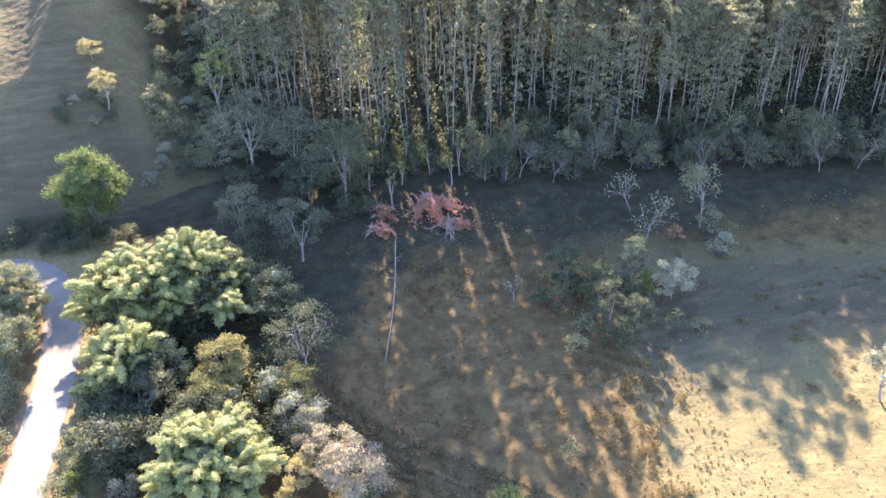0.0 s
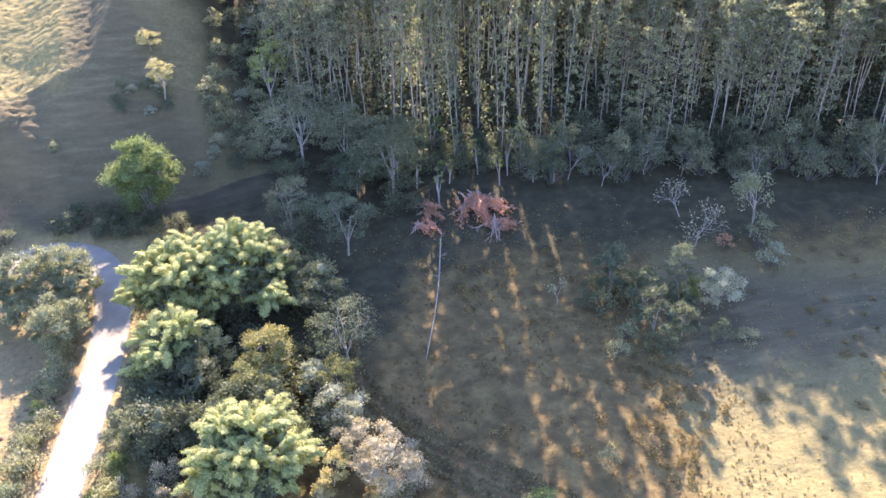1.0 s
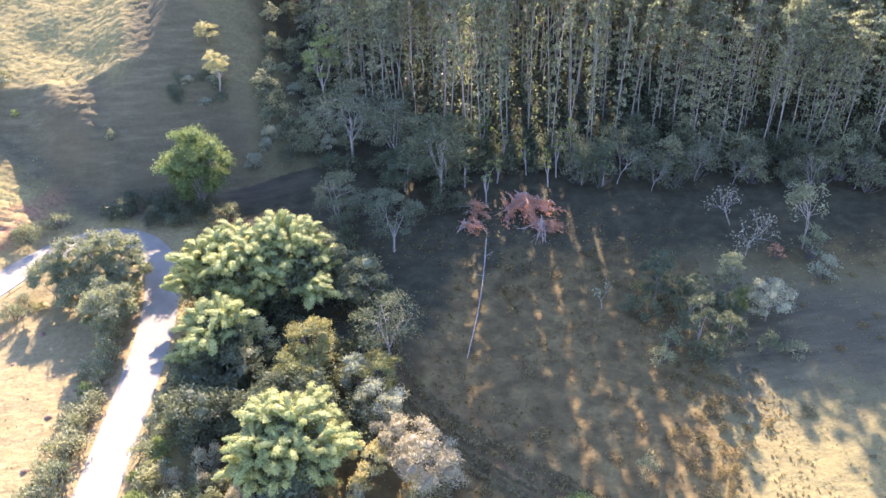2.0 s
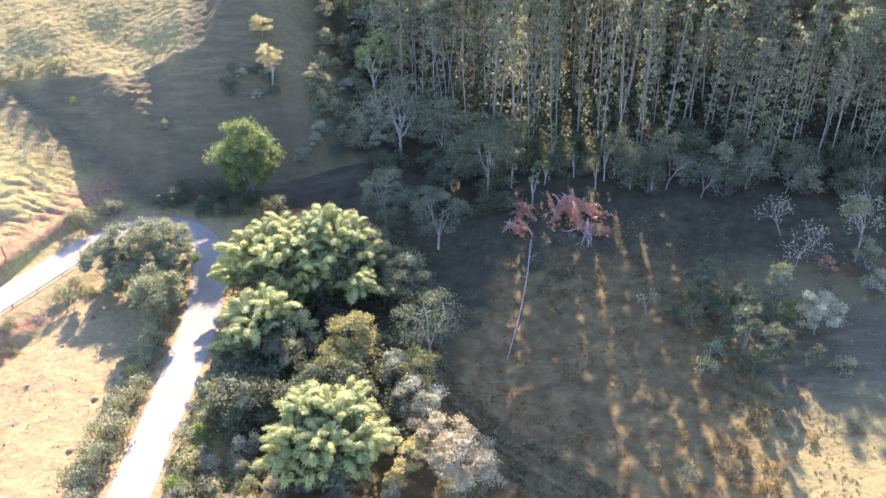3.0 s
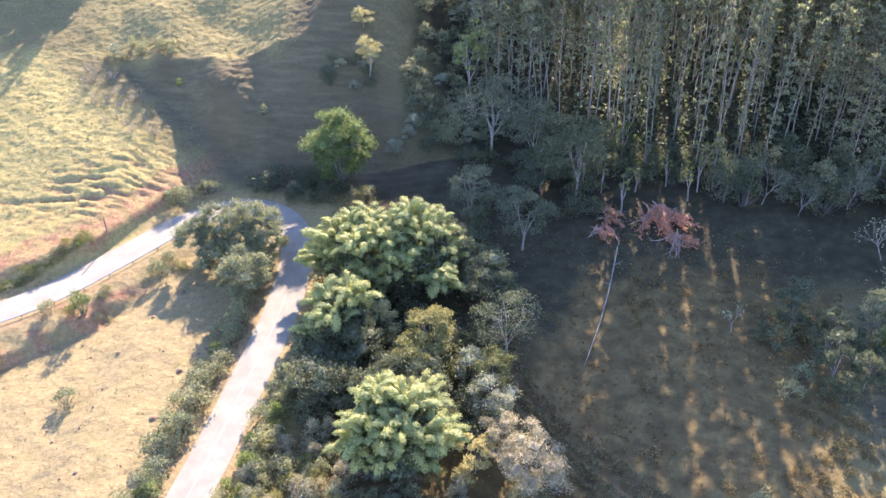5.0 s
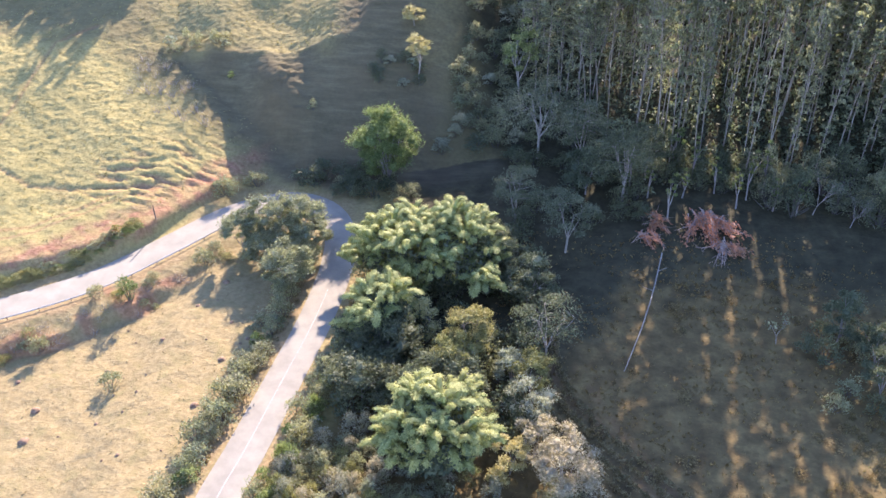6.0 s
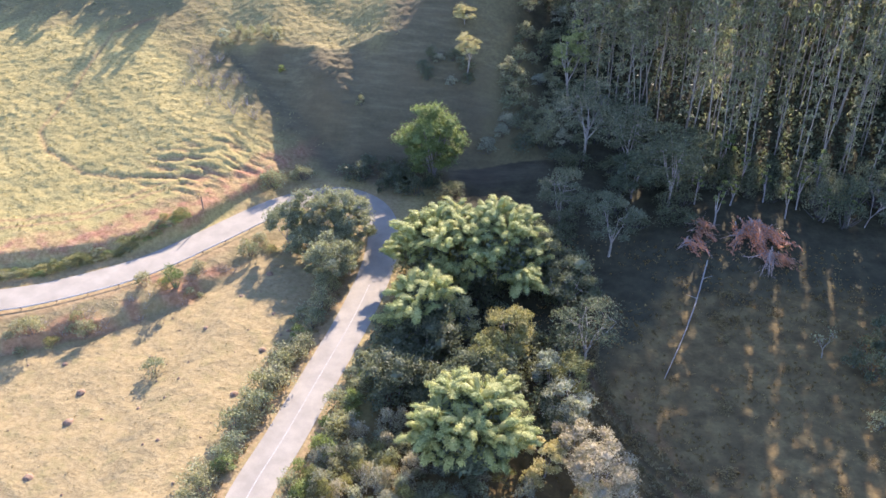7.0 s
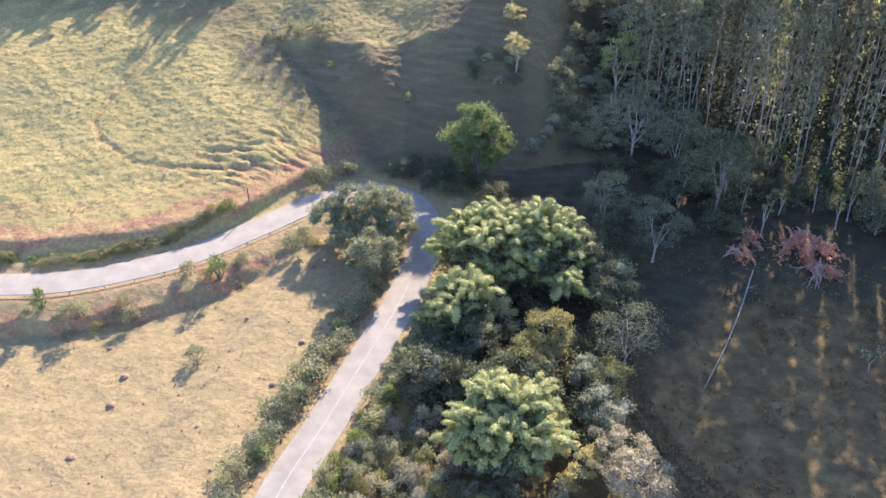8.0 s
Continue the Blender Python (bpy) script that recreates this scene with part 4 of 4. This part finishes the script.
# ------------------------------------------------------------------ undergrowth and roadside
def strew(seed, n, where, kinds, sx, sz, room=1.2, label="", clear=3.7):
    """Scatter n shrubs over a stretch of the plan, at least room metres apart."""
    rng = np.random.RandomState(seed)
    done, tries = [], 0
    while len(done) < n and tries < 4000:
        tries += 1
        x, y = where(rng)
        if any((x - a) ** 2 + (y - b) ** 2 < room * room for a, b in done):
            continue
        if float(road_distance(x, y)[0][0]) < clear:
            continue
        done.append((x, y))
        some(kinds, rng).put(x, y, sx[0] + (sx[1] - sx[0]) * rng.rand(), sz[0] + (sz[1] - sz[0]) * rng.rand(), 360 * rng.rand(), 0.2, label=label)


def box(x0, x1, y0, y1):
    return lambda rng: (x0 + (x1 - x0) * rng.rand(), y0 + (y1 - y0) * rng.rand())


def along(y0, y1, o0, o1):
    """Beside the lower leg of the road, o0 to o1 metres off its middle (negative: the meadow's side)."""
    def f(rng):
        y = y0 + (y1 - y0) * rng.rand()
        low = [(a, b) for a, b in ROAD_LINE if 20 < b < 108 and a > -37]
        x = float(np.interp(y, [b for a, b in low], [a for a, b in low]))
        return x + o0 + (o1 - o0) * rng.rand(), y
    return f


def front(x0, x1, o0, o1):
    def f(rng):
        x = x0 + (x1 - x0) * rng.rand()
        return x, float(np.interp(x, FRONT_X, FRONT_Y)) + o0 + (o1 - o0) * rng.rand()
    return f


S_TALL = [shrub(400 + i, (6.4, 5.2, 7.6)[i % 3], (2.9, 3.2, 2.2)[i % 3], (LEAF_DARK, LEAF_GREY_SHADE, LEAF_GREY)[i % 3], "tall leafy undergrowth before the eucalyptus stand", 17, 78, 0.38, name="tall_undergrowth_bush", group="undergrowth bushes") for i in range(6)]
UNDER = "dark green bush under the tall eucalyptus stand"
strew(1, 72, front(36, 140, -8, 2), S_TALL, (0.7, 1.25), (0.7, 1.35), 2.0, UNDER)
DEAD_TREE = bare_tree(380, 8.0, 2.6, BARK_GREY, "bare pale dead tree in the undergrowth", 4, LEAF_GREY_SHADE, 260)
for dx, k in ((44, 1.0), (49, 0.8), (57, 1.1), (63, 0.7), (74, 1.0), (82, 0.9), (93, 1.1), (100, 0.9)):
    DEAD_TREE.put(dx, float(np.interp(dx, FRONT_X, FRONT_Y)) - 7.5 + 2 * math.sin(dx), k, k, 77 * dx)
strew(2, 40, front(4, 36, -5, 3), S_DARK, (0.6, 1.2), (0.7, 1.4), 1.5, UNDER)
strew(3, 70, box(-14, 3, 133, 172), S_DARK[:1] + S_GREY + S_SILVER[:1], (0.8, 1.3), (0.8, 1.5), 1.6, "dark scrub bush on the shaded hillside")
strew(4, 26, box(-4, 18, 108, 132), S_DARK, (0.8, 1.3), (0.7, 1.3), 1.6, "dark bush below the grey-green trees")
strew(5, 60, box(-24, 2, 69, 102), S_DARK, (0.9, 1.5), (1.0, 1.8), 1.8, "dark green bush in the thicket below the bamboo")
strew(6, 34, along(52, 104, -7.2, -4.2), S_GREY + S_FRESH[:1], (0.7, 1.2), (0.8, 1.4), 1.4)
strew(7, 22, along(52, 84, 3.9, 6.5), S_FRESH + S_GREY[:2], (0.6, 1.1), (0.8, 1.5), 1.3)
strew(8, 84, box(-27, -2, 47, 64), S_GREY + S_SILVER[:1] + S_OLIVE[:1] + S_PINK, (0.5, 0.85), (0.6, 1.1), 1.3, "grey-green bush in sunlit scrub")
strew(18, 30, box(-25.5, -14, 57, 69), S_GREY[:2] + S_PINK + S_SILVER[:1] + S_OLIVE[:1], (0.5, 0.85), (0.7, 1.2), 1.2, "pale grey bush in sunlit scrub")
strew(9, 14, box(0, 9, 52, 64), S_GREY + S_PINK[:1], (0.7, 1.1), (0.8, 1.4), 1.5, "pale bush in sunlit scrub")
strew(10, 14, box(36, 56, 76, 92), S_DARK + S_GREY, (0.7, 1.0), (0.8, 1.4), 1.5, "bush in the shaded thicket")
strew(11, 20, box(-40, -18, 119.5, 126), S_DARK + S_GREY, (0.7, 1.1), (0.7, 1.1), 1.4, "bush at the foot of the shaded hill")
strew(12, 9, box(-29, -20, 140.5, 145), S_DARK + S_SILVER, (0.6, 0.9), (0.6, 0.9), 1.2, "low bush beside a yellow-flowering tree")


def upper(x0, x1, o0, o1):
    """Beside the upper leg of the road, o0 to o1 metres off its middle (positive: the hill's side)."""
    leg = [(i, p) for i, p in enumerate(ROAD_LINE) if x0 < p[0] < x1 and i > 110]

    def f(rng):
        i, (x, y) = leg[rng.randint(len(leg))]
        t = Vector((ROAD_LINE[i + 1][0] - ROAD_LINE[i - 1][0], ROAD_LINE[i + 1][1] - ROAD_LINE[i - 1][1])).normalized()
        o = o0 + (o1 - o0) * rng.rand()
        return x + t.y * o, y - t.x * o
    return f


strew(13, 96, upper(-104, -56, 4.4, 5.9), S_OLIVE + S_FRESH[:1] + S_GREY[:1], (0.4, 0.7), (0.3, 0.5), 0.7, "low bush along the foot of the road bank", 2.9)
strew(14, 9, box(-70, -57, 146.5, 150.5), S_GREY + S_SILVER, (0.5, 0.95), (0.6, 1.0), 1.2, "bush on the brow of the hillside")
S_TWIG = [shrub(270 + i, 2.6, 2.0, LEAF_PINK, "leafless grey-brown bush on the sunny hillside", 16, 7, 0.22, BARK_GREY, "leafless_bush") for i in range(2)]
strew(15, 22, lambda rng: (lambda u: (-71 + 10 * u + 2.2 * rng.normal(), 140 - 9 * u + 2.0 * rng.normal()))(rng.rand()), S_TWIG, (0.6, 1.1), (0.6, 1.1), 0.9)
S_SILVER[0].put(-5.8, 163.5, 1.3, 1.5, 20, label="white-blossomed crown at the edge of the scrub")
S_FRESH[2].put(-55.2, 141.5, 0.5, 0.6, 20, label="single small green bush on the shaded face")
S_GREY[3].put(-38.7, 134.6, 0.5, 0.8, 70, label="single small pale bush on the shaded face")
strew(16, 34, upper(-100, -52, -9.6, -5.0), S_GREY[:2] + S_OLIVE + S_TWIG, (0.35, 0.7), (0.3, 0.6), 1.3, "low bush along the eroded red gully")
strew(17, 16, upper(-90, -55, -9.0, -6.0), S_TWIG, (0.5, 0.9), (0.4, 0.7), 1.2, "dry leafless bush along the eroded gully")
for gx, gy, k in ((-53.1, 75.6, 0.9), (-48.6, 100.8, 1.0), (-61.0, 90.4, 0.8), (-72.2, 79.0, 1.0), (-65.6, 81.3, 0.9)):
    S_GREY[2].put(gx, gy, k, 1.2 * k, 40 * gx, label="grey-green bush on the dry meadow")


S_BRIGHT = [shrub(280 + i, 2.2, 1.5, LEAF_BAMBOO, "bright yellow-green bush on the road verge", 9, 70, 0.28) for i in range(2)]
for i, (bx, by, k) in enumerate(((-27.2, 57.6, 0.85), (-36.6, 60.2, 0.9), (-24.6, 71.5, 1.0), (-24.2, 75.5, 0.9), (-25.2, 67.5, 0.7))):
    S_BRIGHT[i % 2].put(bx, by, k, 1.1 * k, 70 * i)

S_RUST = [shrub(290 + i, 1.0, 1.1, GRASS_RUST, "clump of tall rust-brown weeds in the field", 10, 20, 0.28, name="weed_clump", category="weeds", group="weed clumps in the field") for i in range(4)]
strew(20, 46, box(3, 46, 54, 102), S_RUST, (0.5, 1.3), (0.4, 0.9), 1.4)
strew(21, 44, lambda rng: (lambda y: (39.5 + 0.25 * (y - 66) + 2.6 * rng.normal(), y))(52 + 26 * rng.rand()), S_RUST, (0.5, 1.2), (0.5, 1.1), 0.9, "golden-brown weed clump beside the sunny slope")
strew(22, 60, box(52, 98, 56, 98), S_RUST, (0.4, 1.0), (0.3, 0.7), 1.5, "rust-brown weed clump on the shaded slope")
S_YELLOW[0].put(-2.2, 63.0, 1.0, 1.4, 15)

# ------------------------------------------------------------------ woods beyond the brow, which shade the upper pasture
def far_wood(x0, x1, y0, y1, n, h, seed):
    rng = np.random.RandomState(seed)
    wood, pos, axs = Tubes(), [], []
    for _ in range(n):
        x, y = x0 + (x1 - x0) * rng.rand(), y0 + (y1 - y0) * rng.rand()
        z, hh = ground_z(x, y), h * (0.75 + 0.4 * rng.rand())
        wood.add(limb(rng, (x, y, z - 0.4), (0, 0, 1), hh * 0.7, 0.05, 0.05, 3), taper(0.22, 0.08, 3), 5)
        for _ in range(12):
            c = np.array((x, y, z + hh * 0.68)) + rng.normal(0, 1, 3) * (hh * 0.14, hh * 0.14, hh * 0.15)
            q, d = puff(rng, c, hh * 0.11, 22)
            pos.append(q)
            axs.append(d + rng.normal(0, 0.6, (22, 3)))
    root = tagged(new("hilltop_wood"), "dense wood on the hilltop beyond the pasture", "trees", kind="stuff")
    part("trunks", wood.mesh("trunks", BARK_GREY), root, kind="stuff")
    pos, axs = np.concatenate(pos), np.concatenate(axs)
    part("crowns", sprays("crowns", pos, 1.3 * (0.6 + 0.8 * rng.rand(len(pos))), axs, LEAF_DARK, rng, 0.6), root, kind="stuff")


far_wood(-190, -112, 188, 215, 125, 20.0, 5)
far_wood(-112, -75, 192, 215, 36, 14.4, 6)

# ------------------------------------------------------------------ fallen tree and brush
def fallen_trunk():
    rng = np.random.RandomState(8)
    root = thing("fallen_tree_trunk", "long pale bare fallen trunk lying in the field", "log")
    t = Tubes()
    pts = []
    for i in range(13):
        u = i / 12
        x, y = 13.0 + 7.0 * u + 0.45 * math.sin(math.pi * u), 81.9 + 25.0 * u
        pts.append(Vector((x, y, ground_z(x, y) + 0.28 + 0.05 * math.sin(7 * u))))
    t.add(pts, taper(0.05, 0.11, 12), 8)
    part("trunk", t.mesh("trunk", BARK_PALE), root)
    for i in (5, 8, 10):
        b = Tubes()
        st = pts[i]
        b.add(limb(rng, st, (rng.normal(0, 1), 0.6, 0.25), 1.6, 0.1, -0.05, 3), taper(0.06, 0.02, 3), 5)
        part("broken_branch", b.mesh("broken_branch", BARK_PALE), root)


def brush_heap(x, y, span, reach, n, seed, label, bare=12):
    """A felled crown: dry limbs that fan towards the open field, hung with dead red leaves."""
    rng = np.random.RandomState(seed)
    root = thing("felled_crown", label, "brush pile")
    pos, axs = [], []
    apex = Vector((x, y, ground_z(x, y) + 1.0))
    for i in range(n):
        a = radians(-90 + span * (2 * (i + 0.5) / n - 1) + rng.normal(0, 5))
        length = reach * (0.45 + 0.6 * rng.rand())
        st = apex + Vector((rng.normal(0, 0.8), rng.normal(0, 0.6), rng.normal(0, 0.3)))
        pts = limb(rng, st, (math.cos(a), math.sin(a), 0.05), length, 0.09, -0.02, 6)
        for v in pts[1:]:
            v.z = max(ground_z(v.x, v.y) + 0.12 + 0.5 * rng.rand(), v.z - 0.2)
        b = Tubes()
        b.add(pts, taper(0.10, 0.03, 6), 5)
        for j in (2, 3, 4, 5):
            b.add(limb(rng, pts[j], Vector((math.cos(a) + rng.normal(0, 0.7), math.sin(a) + rng.normal(0, 0.7), 0.15)), 1.4 * (0.5 + rng.rand()), 0.15, 0.0, 3), taper(0.035, 0.012, 3), 4)
        part("branch", b.mesh("branch", BARK_RED), root)
        if i >= bare:
            for v in pts[1:]:
                m = 12
                c = np.array(tuple(v)) + rng.normal(0, 0.24, (m, 3)) * (1, 1, 0.5) + np.outer(rng.normal(0, 0.7, m), (math.cos(a), math.sin(a), 0))
                c[:, 2] = np.maximum(c[:, 2], v.z - 0.1)
                pos.append(c)
                axs.append(np.tile((math.cos(a), math.sin(a), -0.1), (m, 1)) + rng.normal(0, 0.3, (m, 3)))
    pos, axs = np.concatenate(pos), np.concatenate(axs)
    part("dead_foliage", sprays("dead_foliage", pos, 0.60 * (0.6 + 0.8 * rng.rand(len(pos))), axs, LEAF_RED, rng, 0.18), root, "dry rust-red dead leaves")


fallen_trunk()
brush_heap(27.4, 116.2, 40, 8.0, 36, 21, "felled eucalyptus crown with rust-red dead leaves", 8)
brush_heap(29.0, 108.5, 60, 5.0, 18, 22, "tangle of dry pale branches beside the felled crown", 13)
brush_heap(19.6, 114.6, 70, 2.6, 9, 23, "small heap of rust-red dead brush", 2)
brush_heap(18.5, 110.8, 60, 3.0, 9, 24, "scatter of dry broken branches on grass", 6)

# ------------------------------------------------------------------ road furniture
def guard_rail():
    root = thing("guard_rail", "low steel guard rail along the upper road", "guard rail")
    line = [(a, b) for a, b in ROAD_LINE if -104 < a < -50 and b < 112]
    v, f, k = [], [], 0
    post = mesh_of("post", [(dx, dy, z) for z in (-0.3, 0.5) for dx, dy in ((-0.05, -0.04), (0.05, -0.04), (0.05, 0.04), (-0.05, 0.04))],
                   [(0, 1, 2, 3), (7, 6, 5, 4), (0, 4, 5, 1), (1, 5, 6, 2), (2, 6, 7, 3), (3, 7, 4, 0)], WOOD)
    for i, (x, y) in enumerate(line):
        a, b = line[max(i - 1, 0)], line[min(i + 1, len(line) - 1)]
        t = Vector((b[0] - a[0], b[1] - a[1], 0)).normalized()
        n = Vector((-t.y, t.x, 0))
        c = Vector((x, y, 0)) + n * 3.0
        z = ground_z(c.x, c.y)
        for o, h in ((0.0, 0.30), (0.04, 0.35), (0.0, 0.39), (0.04, 0.43), (0.0, 0.48), (-0.02, 0.48), (-0.02, 0.30)):
            v.append((c.x + n.x * o, c.y + n.y * o, z + h))
        if i:
            o = 7 * (i - 1)
            f += [(o + q, o + (q + 1) % 7, o + 7 + (q + 1) % 7, o + 7 + q) for q in range(7)]
        if i % 4 == 0:
            p = part("post", post, root)
            p.location = (c.x + 0.06 * n.x, c.y + 0.06 * n.y, z)
            p.rotation_euler = (0, 0, math.atan2(t.y, t.x))
    part("rail", mesh_of("rail", v, f, STEEL), root, "weathered steel rail beam")


guard_rail()
near = [(a, b) for a, b in ROAD_LINE if -39 < a and b < 96]
stripe = new("road_marking", ribbon("road_marking", np.array(near), 0.1, 0.08, 0.125, PAINT))
tagged(stripe, "worn white centre line on the road", "road marking", kind="structure")


def wooden_post(x, y, h, label):
    root = thing("wooden_post", label, "post")
    t = Tubes()
    t.add([Vector((0, 0, -0.4)), Vector((0.02, 0, h * 0.5)), Vector((0.05, 0.02, h))], [0.11, 0.10, 0.08], 8)
    part("shaft", t.mesh("shaft", WOOD), root)
    root.location = (x, y, ground_z(x, y))


wooden_post(-58.4, 107.6, 2.4, "dark weathered wooden post on the red bank")


for kind in KINDS:
    if not kind.used:
        for o in (*kind.root.children_recursive, kind.root):
            bpy.data.objects.remove(o)

# ------------------------------------------------------------------ the dry meadow
def mound_mesh(seed, r, h):
    rng = np.random.RandomState(seed)
    bm = bmesh.new()
    bmesh.ops.create_icosphere(bm, subdivisions=3, radius=1.0)
    for v in bm.verts:
        k = 1 + 0.22 * noise.noise(v.co * 1.7 + Vector((seed, 0, 0))) + 0.10 * noise.noise(v.co * 4.5 + Vector((0, seed, 0)))
        z = v.co.z
        v.co = Vector((v.co.x * r * k * (1.25 - 0.35 * max(z, 0)), v.co.y * r * k * (1.25 - 0.35 * max(z, 0)), max(z, -0.25) * h * k))
    for f in bm.faces:
        f.smooth = True
    me = bpy.data.meshes.new("mound")
    bm.to_mesh(me)
    bm.free()
    me.materials.append(SOIL)
    return me


MOUNDS = [mound_mesh(500 + i, 0.55, 0.42) for i in range(3)]


def mound(x, y, k, i, label="red earth termite mound on the dry meadow"):
    ob = tagged(new("termite_mound", MOUNDS[i % 3]), label, "mound", "termite mounds on the meadow")
    ob.location, ob.scale, ob.rotation_euler = (x, y, ground_z(x, y)), (k, k, k), (0, 0, i * 1.3)


for i, (mx, my, mk) in enumerate((
        (-61.3, 71.0, 1.1), (-60.4, 66.1, 1.2), (-60.8, 57.4, 1.1), (-40.4, 72.0, 1.0), (-39.9, 69.3, 0.7), (-37.2, 84.6, 0.6),
        (-39.5, 80.3, 0.9), (-48.9, 83.7, 0.7), (-40.4, 87.6, 0.5), (-38.0, 56.6, 1.6), (-66.0, 75.5, 0.7), (-46.2, 90.5, 0.6),
        (-52.4, 69.3, 0.5), (-46.9, 63.6, 0.5), (-55.0, 78.5, 0.6), (-44.0, 96.5, 0.9))):
    mound(mx, my, 0.8 * mk, i)


def clods(n, where, seed):
    rng = np.random.RandomState(seed)
    v, f = [], []
    for _ in range(n):
        x, y = where(rng)
        if float(road_distance(x, y)[0][0]) < 6:
            continue
        z, r = ground_z(x, y), 0.12 + 0.16 * rng.rand()
        o = len(v)
        for k in range(6):
            a = k * 1.047
            v.append((x + r * math.cos(a) * (0.7 + 0.6 * rng.rand()), y + r * math.sin(a) * (0.7 + 0.6 * rng.rand()), z - 0.02))
        v.append((x, y, z + r * 0.9))
        f += [(o + k, o + (k + 1) % 6, o + 6) for k in range(6)]
    tagged(new("scattered_clods", mesh_of("scattered_clods", v, f, SOIL)), "small dark clods strewn over dry grass", "clods", kind="stuff")


clods(50, box(-80, -37, 50, 100), 3)


# ------------------------------------------------------------------ grass
def tufts(name, n, where, size, material, label, seed, blades=5, tall=1.0, keep=None):
    rng = np.random.RandomState(seed)
    xy = np.array([where(rng) for _ in range(n)])
    if keep is not None:
        xy = xy[keep(xy[:, 0], xy[:, 1], rng)]
    d, _ = road_distance(xy[:, 0], xy[:, 1])
    xy = xy[d > 3.4]
    z = heights(xy[:, 0], xy[:, 1])
    m = len(xy)
    sc = size * (0.5 + rng.rand(m) ** 1.5)
    c = np.repeat(np.stack([xy[:, 0], xy[:, 1], z], 1), blades, 0)
    s = np.repeat(sc, blades)
    off = rng.normal(0, 0.33, (m * blades, 3)) * s[:, None]
    ax = np.stack([rng.normal(0, 0.5, m * blades), rng.normal(0, 0.5, m * blades), np.full(m * blades, tall)], 1)
    c = c + off * (1, 1, 0) + (0, 0, 1) * (s * 0.28)[:, None]
    tagged(new(name, sprays(name, c, s * (0.7 + 0.6 * rng.rand(m * blades)), ax, material, rng, 0.45)), label, "grass", kind="stuff")


def hill_keep(x, y, rng):
    sl = (y - np.interp(x, BASE_X, BASE_Y)) * 0.95
    on_face = (y + FOOT_K * x > FOOT_Y + FOOT_K * FOOT_X) & (y < 147)
    return (sl > 3.5) & ~on_face & (wave(x, y, 4, 3.3) + rng.normal(0, 0.5, len(x)) > -0.3)


def field_keep(x, y, rng):
    return wave(x, y, 5, 1.3) + rng.normal(0, 0.45, len(x)) > 0.05


tufts("hill_grass", 9000, box(-125, -34, 95, 172), 0.18, GRASS_GREEN, "tufted yellow-green pasture grass on the hillside", 31, 5, 0.8, hill_keep)
tufts("meadow_grass", 1600, box(-95, -36, 46, 100), 0.14, GRASS_DRY, "short dry grass on the meadow", 32, 4, 0.8)
tufts("slope_grass", 3000, box(38, 95, 45, 100), 0.17, GRASS_GREEN, "pale tufted grass on the sunny slope", 34, 5, 0.9)
tufts("field_grass", 9000, box(-4, 50, 46, 112), 0.26, GRASS_RUST, "tall dry grass in the fallow field", 33, 4, 1.2, field_keep)
for off_x in (0.85, 2.9, 5.3, 7.4):
    tufts("swath_grass", 800, lambda rng: (lambda y: (off_x + 0.3 * rng.normal() + float(np.interp(y, RUT_Y, RUT_X)), y))(56 + 32 * rng.rand()), 0.27, GRASS_DRY, "strip of pale flattened grass between wheel ruts", 40 + int(off_x), 4, 0.7)
tufts("verge_grass", 2600, along(46, 106, -5.2, 5.2), 0.32, GRASS_DRY, "dry grass along the road verge", 35, 4, 1.0)
